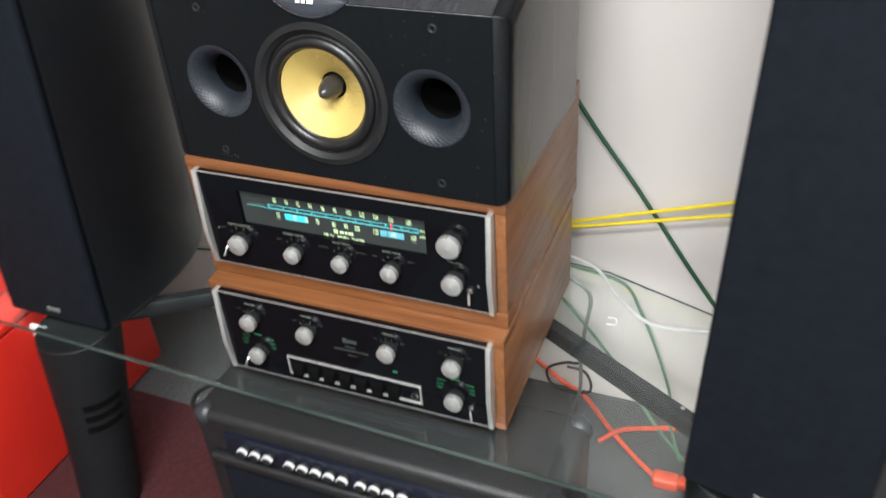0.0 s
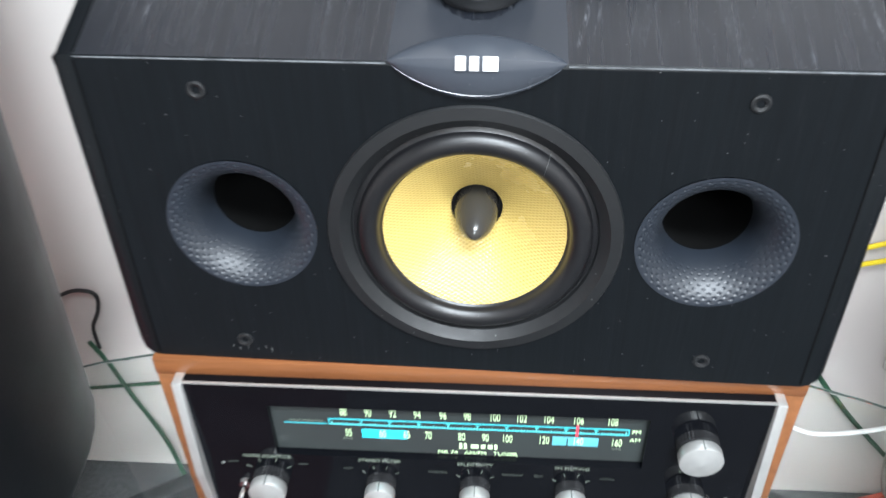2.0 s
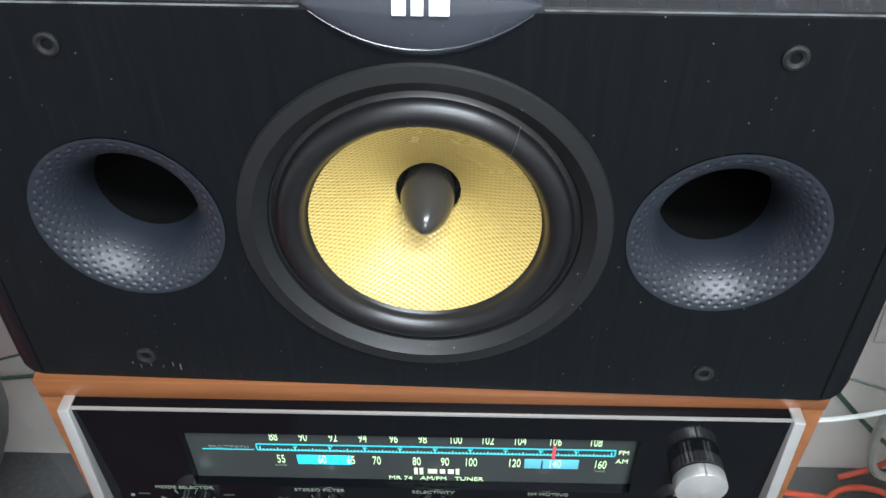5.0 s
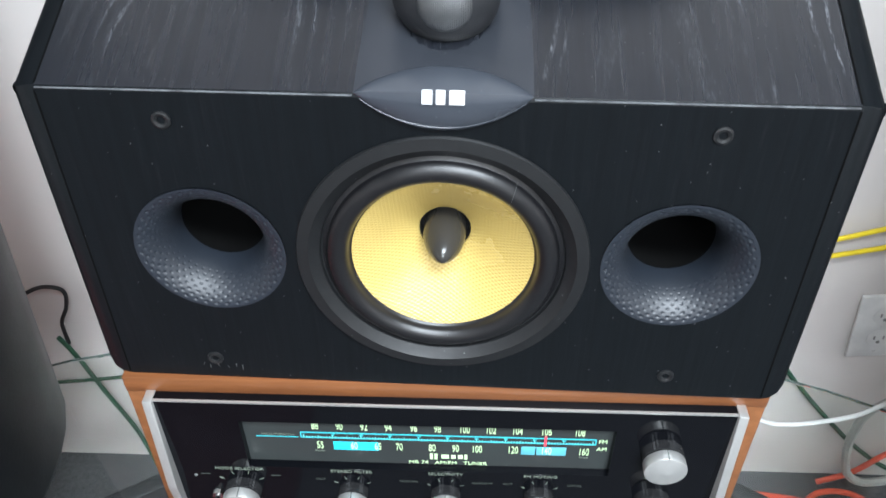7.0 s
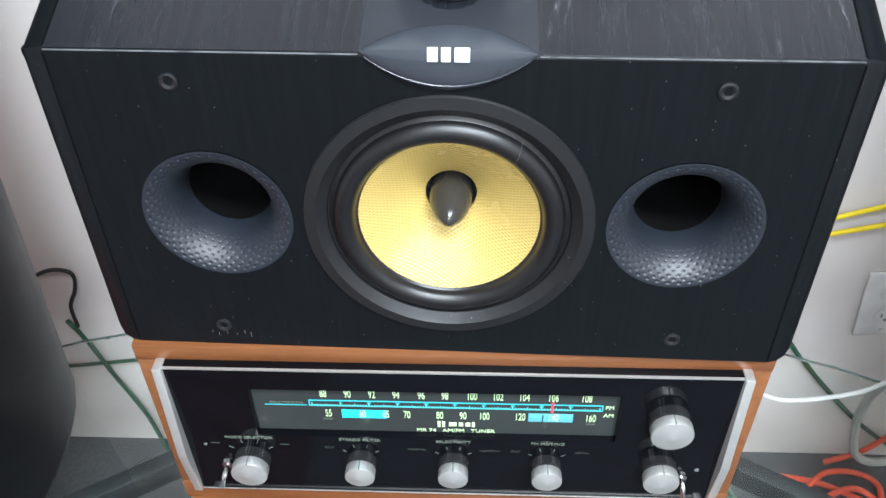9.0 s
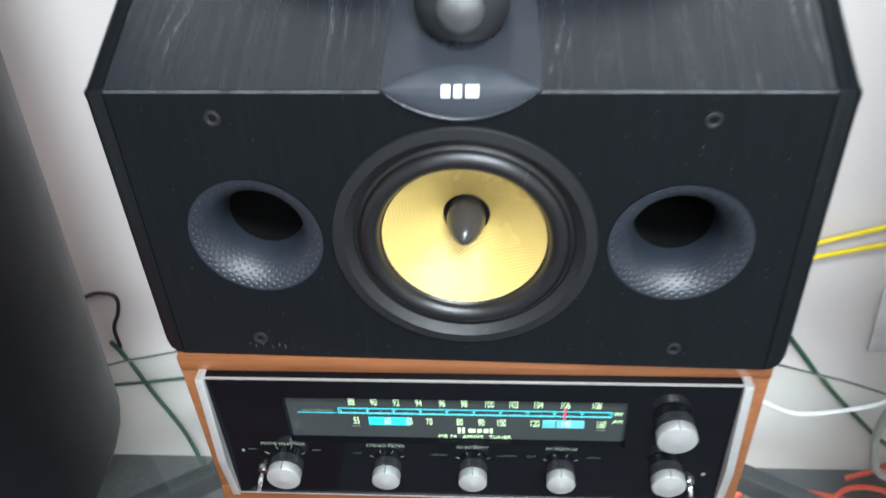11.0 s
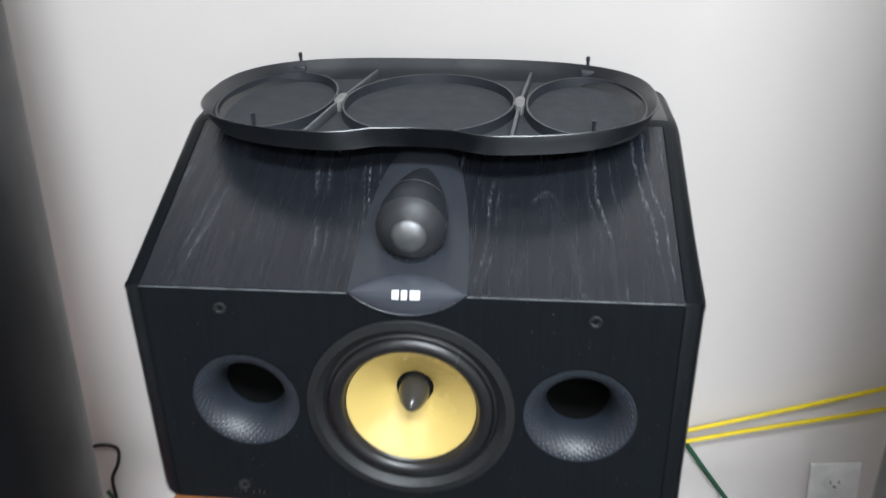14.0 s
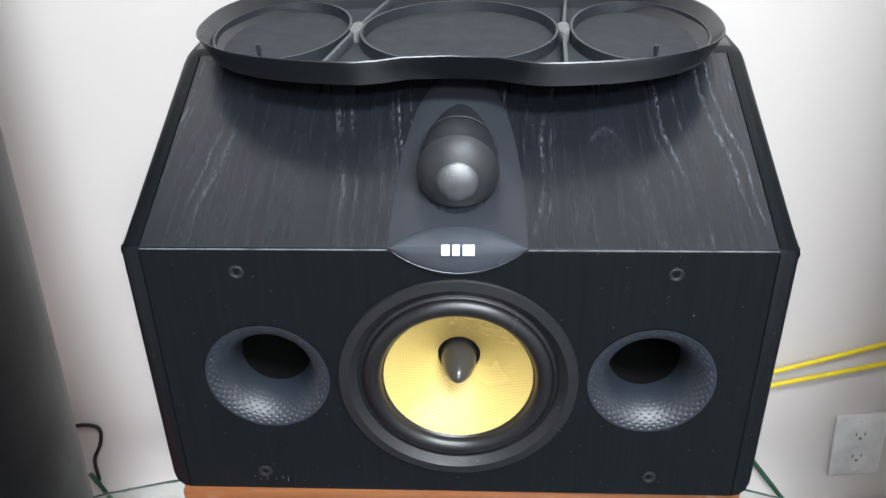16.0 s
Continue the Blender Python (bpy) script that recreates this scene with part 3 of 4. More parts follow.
text("MR 74   AM/FM   TUNER", 0.0052, 0.0035, Y, 0.5870, LIT, window, 1.05)
text("TUNING", 0.0024, 0.1010, Y, 0.5978, PRINT, window)
text("STATION", 0.0024, -0.0895, Y, 0.5978, PRINT, window)
for x, w, h in ((-0.0085, 0.0022, 0.0065), (-0.0052, 0.0022, 0.0065), (0.0015, 0.0055, 0.0042), (0.0075, 0.0032, 0.0042), (0.0125, 0.0036, 0.0042), (0.0165, 0.0022, 0.0055)):
    part("brand_mark", box(x - w / 2, x + w / 2, Y - 0.0002, Y + 0.0002, 0.5945 - h / 2, 0.5945 + h / 2, 0.0001), LIT, window)
for z in (0.6188, 0.6132):
    part("scale_line", box(-0.1015, 0.1080, Y - 0.0002, Y + 0.0002, z - 0.00045, z + 0.00045), TEAL, window)
for x in (-0.1015, 0.1080):
    part("scale_line", box(x - 0.0004, x + 0.0004, Y - 0.0002, Y + 0.0002, 0.6132, 0.6188), TEAL, window)
part("scale_line", box(-0.134, -0.1035, Y - 0.0002, Y + 0.0002, 0.6130, 0.6135), TEAL, window)
ticks = bmesh.new()
for k in range(101):
    x = -0.0995 + 0.2055 * k / 100
    h = 0.0028 if k % 10 == 0 else 0.0019 if k % 5 == 0 else 0.0012
    box(x - 0.00030, x + 0.00030, Y - 0.0003, Y, 0.6132, 0.6132 + 1.25 * h, bm=ticks)
tagged(part("tick_scale", ticks, TICK, window, smooth=False), kind="stuff")
for k in range(1, 10):
    text(str(10 * k), 0.0032, -0.0995 + 0.02055 * k, Y, 0.6167, TEAL, window, 0.9)
part("meter", box(-0.0790, -0.0465, Y - 0.0001, Y + 0.0005, 0.5995, 0.6085, 0.0002), BLUE, window, "lit blue signal meter")
part("meter", box(0.0560, 0.0880, Y - 0.0001, Y + 0.0005, 0.5995, 0.6085, 0.0002), PALE_BLUE, window, "lit pale blue tuning meter")
part("pointer", box(0.0716, 0.0734, Y - 0.0008, Y - 0.0002, 0.6110, 0.6218), POINTER, window, "red tuning pointer")
part("meter_needle", box(0.0660, 0.0667, Y - 0.0008, Y - 0.0003, 0.5990, 0.6080), BLACK, window)
for x, r, word in ((-0.1500, 0.0138, "MODE SELECTOR"), (-0.0672, 0.0113, "STEREO FILTER"), (0.0020, 0.0113, "SELECTIVITY"), (0.0712, 0.0113, "FM MUTING")):
    knob(tuner, x, 0.0, 0.5570, r)
    text(word, 0.0042, x, -0.0004, 0.5815, PRINT, plate, 1.1)
    dial_marks(plate, x, -0.0002, 0.5600, r, {"STEREO FILTER": ("OUT", ""), "SELECTIVITY": ("NORMAL", "NARROW"), "FM MUTING": ("OUT", "LOCAL")}.get(word))
knob(tuner, 0.1535, 0.0, 0.6145, 0.0150)
knob(tuner, 0.1545, 0.0, 0.5580, 0.0133)
text("VOLUME", 0.0042, 0.1545, -0.0004, 0.5835, PRINT, plate, 1.1)
lever(tuner, -0.171, 0.0, 0.549, -0.004)
lever(tuner, 0.1735, 0.0, 0.546, 0.002)
part("panel_mark", lathe([(0, 0.0006), (0.0016, 0.0005), (0.0018, 0.0)], 16, Matrix.Translation((0.184, 0.0, 0.5535)) @ FRONT), GREY_C, plate)
part("panel_mark", lathe([(0, 0.0006), (0.0012, 0.0005), (0.0014, 0.0)], 12, Matrix.Translation((-0.184, 0.0, 0.572)) @ FRONT), GREY_C, plate)

# preamplifier
PX, PY = 0.002, -0.025
amp_unit = thing("preamplifier", "walnut-cased black preamplifier with silver knobs on the glass", "amplifier")
walnut_cabinet(amp_unit, PX - 0.217, PX + 0.217, PY + 0.010, 0.328, TOP, 0.4872)
plate2 = faceplate(amp_unit, PX, PY, 0.3400, 0.4800)
for x in (-0.147, -0.058, 0.063, 0.154):
    knob(amp_unit, PX + x, PY, 0.4430, 0.0125)
    bars([(PX + x, 0.4670, 0.016, 0.0016)], PY, PRINT, plate2)
    dial_marks(plate2, PX + x, PY, 0.4455, 0.0105)
for x in (-0.146, 0.153):
    knob(amp_unit, PX + x, PY, 0.3825, 0.0125)
    bars([(PX + x, 0.4130, 0.013, 0.0019), (PX + x - 0.020, 0.4075, 0.012, 0.0009), (PX + x + 0.020, 0.4075, 0.012, 0.0009), (PX + x - 0.022, 0.4000, 0.010, 0.0009), (PX + x + 0.022, 0.4000, 0.010, 0.0009), (PX + x - 0.023, 0.3930, 0.009, 0.0009), (PX + x + 0.023, 0.3930, 0.009, 0.0009)], PY, GREEN_LIT, plate2)
lever(amp_unit, PX - 0.166, PY, 0.3700, -0.004)
lever(amp_unit, PX + 0.174, PY, 0.3700, 0.003)
bars([(PX - 0.004, 0.4390, 0.006, 0.008), (PX + 0.007, 0.4385, 0.014, 0.0055), (PX + 0.003, 0.4285, 0.016, 0.0016), (PX + 0.003, 0.4220, 0.052, 0.0018), (PX + 0.004, 0.4135, 0.014, 0.0012)], PY, DIM_PRINT, plate2)
part("pilot_light", box(PX + 0.063, PX + 0.070, PY - 0.0006, PY + 0.0006, 0.4005, 0.4035, 0.0002), GREEN_LIT, plate2, "lit green pilot light")
frame_bm = bmesh.new()
for a in ((-0.103, 0.103, 0.3835, 0.3862), (-0.103, 0.103, 0.3525, 0.3552), (-0.103, -0.1003, 0.3552, 0.3835), (0.1003, 0.103, 0.3552, 0.3835)):
    box(PX + a[0], PX + a[1], PY - 0.0025, PY + 0.001, a[2], a[3], 0.0004, 1, frame_bm)
part("button_frame", frame_bm, SILVER, amp_unit, "silver button frame")
for k in range(7):
    x = PX - 0.087 + 0.0248 * k
    bm = box(x - 0.0085, x + 0.0085, PY - 0.0065, PY + 0.002, 0.3585, 0.3745, 0.002)
    for v in bm.verts:
        if v.co.y < PY - 0.003:
            v.co.z -= 0.003
    part("push_button", bm, DEEP_BLACK, amp_unit)
part("headphone_jack", lathe([(0.0028, 0.0005), (0.0028, 0.004), (0.0052, 0.004), (0.006, 0.0)], 20, Matrix.Translation((PX + 0.0925, PY, 0.366)) @ FRONT), CHROME, amp_unit, "chrome headphone jack")


# ---- centre loudspeaker ----
centre = thing("centre_loudspeaker", "black ash centre loudspeaker with a yellow woven cone and two ports", "loudspeaker")
BY, BASE = 0.0105, 0.671
PROFILE = [(BY, BASE), (BY, 0.8850), (BY + 0.0012, 0.8872), (0.192, 0.9595), (0.202, 0.9625), (0.214, 0.9635), (0.292, 0.9635), (0.292, BASE)]


def inset(poly, d):
    out = []
    n = len(poly)
    for k in range(n):
        a, b, c = Vector(poly[k - 1]), Vector(poly[k]), Vector(poly[(k + 1) % n])
        u, v = (b - a).normalized(), (c - b).normalized()
        nu, nv = Vector((u.y, -u.x)), Vector((v.y, -v.x))
        bis = (nu + nv).normalized()
        out.append(b + bis * d / max(0.35, bis.dot(nu)))
    return out


HALF, CX = 0.2285, -0.002
sections = [(-HALF, 0.0180), (-HALF + 0.0008, 0.0125), (-HALF + 0.003, 0.0070), (-HALF + 0.007, 0.0030), (-HALF + 0.0125, 0.0007), (-HALF + 0.0180, 0.0)]
sections += [(-x, d) for x, d in reversed(sections)]
bm = bmesh.new()
loops = [[bm.verts.new((CX + x, p[0], p[1])) for p in inset(PROFILE, d)] for x, d in sections]
for i, (a, b) in enumerate(zip(loops, loops[1:])):
    for k in range(len(PROFILE)):
        j = (k + 1) % len(PROFILE)
        if i == 5 and k in (0, 2):
            continue
        bm.faces.new((a[k], a[j], b[j], b[k]))
bm.faces.new(loops[0])
bm.faces.new(loops[-1])
shell = part("cabinet", bm, ASH, centre)
shell.data.materials.append(ASH_BODY)
for p in shell.data.polygons:  # lacquered flat sides and flat top
    if abs(p.normal.x) > 0.9 or p.normal.z > 0.97:
        p.material_index = 1
XE = HALF - 0.0180
DX, DZ = -0.0003, 0.7783
PORTS = ((-0.1380, 0.7805), (0.1370, 0.7800))


def holed_panel(x0, x1, z0, z1, y, holes, thick=0.012):
    bm = bmesh.new()
    edges = []
    corner = [bm.verts.new((x, y, z)) for x, z in ((x0, z0), (x1, z0), (x1, z1), (x0, z1))]
    edges += [bm.edges.new((corner[k], corner[(k + 1) % 4])) for k in range(4)]
    for cx, cz, r in holes:
        ring = [bm.verts.new((cx + r * math.cos(2 * math.pi * k / 72), y, cz + r * math.sin(2 * math.pi * k / 72))) for k in range(72)]
        edges += [bm.edges.new((ring[k], ring[(k + 1) % 72])) for k in range(72)]
    bmesh.ops.triangle_fill(bm, use_beauty=True, use_dissolve=False, edges=edges)
    rim = [e for e in bm.edges if e.is_boundary and e.verts[0] not in corner]
    made = bmesh.ops.extrude_edge_only(bm, edges=rim)
    bmesh.ops.translate(bm, vec=(0, thick, 0), verts=[v for v in made["geom"] if isinstance(v, bmesh.types.BMVert)])
    return bm


part("baffle", holed_panel(CX - XE, CX + XE, BASE, 0.8850, BY, ((DX, DZ, 0.0825), (*PORTS[0], 0.0452), (*PORTS[1], 0.0452))), ASH, centre, "black ash front baffle", smooth=False)
bm = bmesh.new()
a, b = Vector((0, *PROFILE[2])), Vector((0, *PROFILE[3]))
quad = [bm.verts.new((x, p.y, p.z)) for p in (a, b) for x in (CX - XE, CX + XE)]
bm.faces.new((quad[0], quad[1], quad[3], quad[2]))
part("top_panel", bm, ASH_TOP, centre, "sloping top panel of worn black veneer with pale grain and painted-in sheen", smooth=False)
for s in (-1, 1):  # the joint between the panels and the rounded sides
    x = CX + s * XE
    part("joint", box(x - 0.0005, x + 0.0005, BY - 0.0003, BY + 0.001, BASE + 0.002, 0.8845), DEEP_BLACK, centre, "fine dark joint")
    d = Vector((0, b.y - a.y, b.z - a.z))
    bm = box(x - 0.0005, x + 0.0005, -d.length / 2 + 0.001, d.length / 2, -0.001, 0.0003)
    bm.transform(Matrix.Translation((0, (a.y + b.y) / 2, (a.z + b.z) / 2)) @ Matrix.Rotation(math.atan2(d.z, d.y), 4, "X"))
    part("joint", bm, DEEP_BLACK, centre, "fine dark joint")
# thin pale strips stand in for the glint on the edge, either side of the badge
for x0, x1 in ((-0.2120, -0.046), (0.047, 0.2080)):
    part("edge_line", box(x0, x1, BY - 0.0003, BY + 0.0010, 0.8859, 0.8864, 0.0001), EDGE_GLINT, centre, "pale line painted as the edge's highlight")

# woofer
woofer = part("woofer", lathe([(0.0856, -0.002), (0.0862, 0.0012), (0.0854, 0.0026), (0.0785, 0.0032), (0.0778, 0.0026), (0.0725, -0.0012), (0.0718, -0.0034), (0.0700, -0.0040)], 120, Matrix.Translation((DX, BY, DZ)) @ FRONT), CHASSIS, centre, "grey chassis ring")
prof = [(0.0712, -0.0034), (0.0695, -0.0028)]
for k in range(13):
    t = math.pi * k / 12
    prof.append((0.0622 + 0.0066 * math.cos(t), -0.0024 + 0.0060 * math.sin(t)))
prof += [(0.0550, -0.0034), (0.0540, -0.0042)]
part("surround", lathe(prof, 120, Matrix.Translation((DX, BY, DZ)) @ FRONT), RUBBER, woofer, "black rubber surround")
prof = []
for k in range(21):
    t = k / 20
    prof.append((0.0551 - 0.0393 * t, -0.0037 - 0.0285 * t ** 1.15))
part("cone", lathe(prof, 120, Matrix.Translation((DX, BY, DZ)) @ FRONT), CONE, woofer, "yellow woven cone")
part("voice_coil_gap", lathe([(0.0160, -0.0312), (0.0160, -0.042), (0.0, -0.042)], 60, Matrix.Translation((DX, BY, DZ)) @ FRONT), BLACK, woofer)
prof = [(0.0132, -0.040)]
for k in range(17):
    t = k / 16
    prof.append((0.0132 * max(0.0, 1 - t ** 2.1) ** 0.72 if k < 16 else 0.0, -0.0295 + 0.0295 * t))
part("phase_plug", lathe(prof, 60, Matrix.Translation((DX, BY, DZ)) @ FRONT), PLUG, woofer, "dark polished phase plug")


# a hair on the surround and chipped marks low on the baffle
a = radians(52)
part("lint", tube([(DX + r * math.cos(a + k), BY - h, DZ + r * math.sin(a + k)) for r, h, k in ((0.0715, 0.0012, 0.05), (0.066, 0.0040, 0.02), (0.060, 0.0040, -0.02), (0.055, -0.002, -0.05))], 0.00009, seg=5), GREY_C, woofer, "fine pale hair")
for k in range(6):
    x, z, h = -0.160 + 0.0052 * k + 0.0012 * math.sin(5 * k), 0.6815 + 0.0012 * math.cos(3 * k), 0.0008 + 0.0007 * (k % 3)
    part("chipped_mark", box(x, x + 0.0003, BY - 0.0002, BY + 0.0004, z - h, z + h), GREY_C, centre, "small pale chip in the veneer")


# ports
def port_mesh():
    seg, rings, n = 320, 84, 40
    m = FRONT
    bm = bmesh.new()
    rows = [(radians(9.0 + 7.0 * k), k % 2) for k in range(8)]
    grid = []
    for i in range(rings + 1):
        a = radians(90) * i / rings
        r, h = 0.0262 + 0.0190 * (1 - math.sin(a)), -0.031 * (1 - math.cos(a)) + 0.0008
        tr, th = -0.0190 * math.cos(a), -0.031 * math.sin(a)
        ln = math.hypot(tr, th)
        nr, nh = th / ln, -tr / ln
        row = []
        for k in range(seg):
            phi = 2 * math.pi * k / seg
            dip = 0.0
            for ra, odd in rows:
                along = (a - ra) * ln
                if abs(along) > 0.0016:
                    continue
                u = (phi / (2 * math.pi) * n + 0.5 * odd) % 1.0 - 0.5
                across = u * 2 * math.pi * r / n
                size = 0.0013 * (0.40 + 0.60 * (r - 0.0262) / 0.0190)
                q = (along / size) ** 2 + (across / size) ** 2
                if q < 1:
                    dip = max(dip, 0.00090 * (1 - q) * (size / 0.0014))
            rr, hh = r + nr * -dip, h + nh * -dip
            row.append(bm.verts.new(m @ Vector((rr * math.cos(phi), rr * math.sin(phi), hh))))
        grid.append(row)
    for a, b in zip(grid, grid[1:]):
        for k in range(seg):
            bm.faces.new((a[k], a[(k + 1) % seg], b[(k + 1) % seg], b[k]))
    me = bpy.data.meshes.new("port")
    bmesh.ops.recalc_face_normals(bm, faces=bm.faces)
    bm.to_mesh(me)
    bm.free()
    me.materials.append(PORT)
    for p in me.polygons:
        p.use_smooth = True
    return me


flare = port_mesh()
for x, z in PORTS:
    ob = new("port", flare)
    ob.parent, ob.location = centre, (x, BY, z)
    ob["label"] = "flared grey port with golf-ball dimples"
    # tube wall coloured almost black to give the port its deep shade
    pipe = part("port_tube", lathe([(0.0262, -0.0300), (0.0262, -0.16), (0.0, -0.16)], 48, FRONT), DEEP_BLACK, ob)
for x, z in ((-0.1485, 0.8690), (0.1440, 0.8690), (-0.1510, 0.6890), (0.1440, 0.6895)):
    part("grille_socket", lathe([(0.0, -0.001), (0.0022, -0.001), (0.0024, 0.0008), (0.0040, 0.0014), (0.0052, 0.0010), (0.0054, -0.0005)], 24, Matrix.Translation((x, BY, z)) @ FRONT), CHASSIS, centre, "round grille socket")

# tweeter plate, badge and tweeter on the slope
sl = Vector((0, PROFILE[3][0] - PROFILE[2][0], PROFILE[3][1] - PROFILE[2][1])).normalized()
up = Vector((0, -sl.z, sl.y))
edge = Vector((0, PROFILE[2][0], PROFILE[2][1]))
half_w = [(0.0, 0.0460), (0.021, 0.0458), (0.051, 0.0445), (0.080, 0.0420), (0.105, 0.0385), (0.130, 0.0335), (0.148, 0.0270), (0.160, 0.0195), (0.167, 0.0110), (0.170, 0.0045), (0.1705, 0.0)]
bm = bmesh.new()
rows = []
for s, w in half_w:
    row = []
    for i in range(-8, 9):
        u = i / 8
        lift = 0.0022 * (1 - abs(u) ** 6) * min(1, max(0.0, (0.1715 - s) / 0.008))
        lift -= 0.0075 * math.exp(-((u * w / 0.026) ** 2) - ((s - 0.066) / 0.034) ** 2)
        row.append(bm.verts.new(edge + sl * s + up * (lift + 0.0004) + Vector((0.0005 + u * w, 0, 0))))
    rows.append(row)
for a, b in zip(rows, rows[1:]):
    for k in range(16):
        bm.faces.new((a[k], a[k + 1], b[k + 1], b[k]))
bmesh.ops.remove_doubles(bm, verts=bm.verts, dist=1e-6)
part("tweeter_plate", bm, PLATE, centre, "satin grey plastic tweeter plate")
bm = bmesh.new()
rows = []
for i in range(33):
    u = -1 + 2 * i / 32
    row = []
    for j in range(-10, 11):
        v = j / 10
        w = (1 - u * u) ** 0.9
        bulge = 0.0070 * (1 - v * v) ** 0.5 * w ** 0.6 + 0.0012
        if v < 0:
            p = edge + Vector((0, 0, v * 0.0205 * w)) + Vector((0, -bulge, 0.3 * bulge))
        else:
            p = edge + sl * (v * 0.0185 * w) + (up * 0.7 + Vector((0, -0.6, 0)) * (1 - v)) * bulge
        row.append(bm.verts.new(p + Vector((0.0005 + u * 0.0455, 0, 0))))
    rows.append(row)
for a, b in zip(rows, rows[1:]):
    for k in range(20):
        bm.faces.new((a[k], a[k + 1], b[k + 1], b[k]))
bmesh.ops.remove_doubles(bm, verts=bm.verts, dist=1e-6)
badge = part("badge", bm, BADGE_GREY, centre, "lens-shaped grey plastic badge")
rim = []
for i in range(1, 32):  # crisp lower edge of the badge
    u = -1 + 2 * i / 32
    w = (1 - u * u) ** 0.9
    bulge = 0.0070 * (1 - 0.86 ** 2) ** 0.5 * w ** 0.6 + 0.0012
    rim.append(edge + Vector((0.0005 + u * 0.0455, -bulge, -0.86 * 0.0205 * w + 0.3 * bulge)))
part("badge_rim", tube(rim, 0.0004, seg=6, steps=2), BADGE_GREY, badge, "fine raised edge")
for x, w in ((-0.0076, 0.0054), (-0.0008, 0.0048), (0.0074, 0.0078)):
    bm = box(x - w / 2 + 0.0005, x + w / 2 + 0.0005, -0.0004, 0.0004, -0.0036, 0.0036, 0.0003)
    bm.transform(Matrix.Translation(edge + Vector((0, -0.0078, 0.0030))) @ Matrix.Rotation(radians(-24), 4, "X"))
    part("brand_mark", bm, BADGE, badge)
tw = edge + sl * 0.052 + up * 0.0195
axis = Matrix.Translation(tw) @ Matrix.Rotation(radians(4), 4, "X") @ FRONT
prof = [(0.0, -0.100)]
for k in range(1, 17):
    t = k / 16
    prof.append((0.0278 * math.sin(t * math.pi / 2) ** 0.80, -0.100 + 0.104 * t))
prof += [(0.0280, 0.0050), (0.0262, 0.0062)]
tweeter = part("tweeter", lathe(prof, 64, axis), PLASTIC, centre, "teardrop tweeter housing")
part("seam_ring", lathe([(0.0268, -0.0245), (0.0272, -0.0250), (0.0270, -0.0256)], 64, axis), PLASTIC, tweeter)
prof = []
for k in range(11):
    t = radians(62) * (1 - k / 10)
    prof.append((0.0280 * math.sin(t) / math.sin(radians(62)), 0.0050 + 0.0155 * (math.cos(t) - math.cos(radians(62))) / (1 - math.cos(radians(62)))))
part("mesh_cover", lathe([p for p in prof if p[0] > 0.0125], 64, axis), MESH, tweeter, "dark perforated mesh cover")
dome_prof = [(0.0148 * math.sin(radians(9 * k)), 0.0152 + 0.0078 * math.cos(radians(9 * k))) for k in range(10, -1, -1)]
part("dome", lathe(dome_prof, 48, axis), DOME, tweeter, "silver tweeter dome behind mesh")


# the loudspeaker is turned a little and its front slopes back a little
slope = Matrix.Identity(4)
slope[1][2] = 0.025
seen = set()
for ob in centre.children_recursive:
    if ob.data.name not in seen:
        seen.add(ob.data.name)
        z = ob.location.z + (0 if ob.parent == centre else ob.parent.location.z)
        ob.data.transform(Matrix.Translation((0, 0.025 * (z - 0.78), 0)) @ slope)
centre.rotation_euler = (0, 0, radians(-1.3))


# ---- removed grille lying on the loudspeaker ----
grille = thing("loudspeaker_grille", "removed black plastic grille frame lying face down on the loudspeaker", "grille")
GY, GZ = 0.2198, 0.9640


def grille_outline(grow=0.0, n=120):
    pts = []
    a, b = 0.2035, 0.1135
    for k in range(n):
        t = 2 * math.pi * k / n
        c, s = math.cos(t), math.sin(t)
        x = (a + grow) * math.copysign(abs(c) ** 0.62, c)
        y = (b + grow) * math.copysign(abs(s) ** 0.78, s)
        if s < 0:
            y += 0.017 * math.exp(-(x / 0.048) ** 4)
        pts.append((x, GY + y))
    return pts


def ring_wall(sections, closed_profile=True):
    """A hoop through outlines, each (points, z)."""
    bm = bmesh.new()
    hoops = [[bm.verts.new((x, y, z)) for x, y in pts] for pts, z in sections]
    pairs = list(zip(hoops, hoops[1:])) + ([(hoops[-1], hoops[0])] if closed_profile else [])
    for a, b in pairs:
        for k in range(len(a)):
            j = (k + 1) % len(a)
            bm.faces.new((a[k], a[j], b[j], b[k]))
    return bm


part("frame_rim", ring_wall([(grille_outline(-0.0075), GZ), (grille_outline(-0.0040), GZ + 0.0060), (grille_outline(-0.0005), GZ + 0.0130), (grille_outline(0.0018), GZ + 0.0178), (grille_outline(0.003), GZ + 0.0195), (grille_outline(0.0024), GZ + 0.0203), (grille_outline(0.0012), GZ + 0.0200),
                              (grille_outline(-0.0040), GZ + 0.0135), (grille_outline(-0.010), GZ + 0.0065), (grille_outline(-0.016), GZ + 0.0022)]), RIM, grille, "flared black plastic rim")
bm = bmesh.new()
bm.faces.new([bm.verts.new((x, y, GZ + 0.003)) for x, y in grille_outline(-0.0150)])
bmesh.ops.triangulate(bm, faces=bm.faces)
part("cloth", bm, GRILLE_CLOTH, grille, "black stretched cloth", smooth=False)


def ellipse(cx, cy, a, b, n=72):
    return [(cx + a * math.cos(2 * math.pi * k / n), cy + b * math.sin(2 * math.pi * k / n)) for k in range(n)]


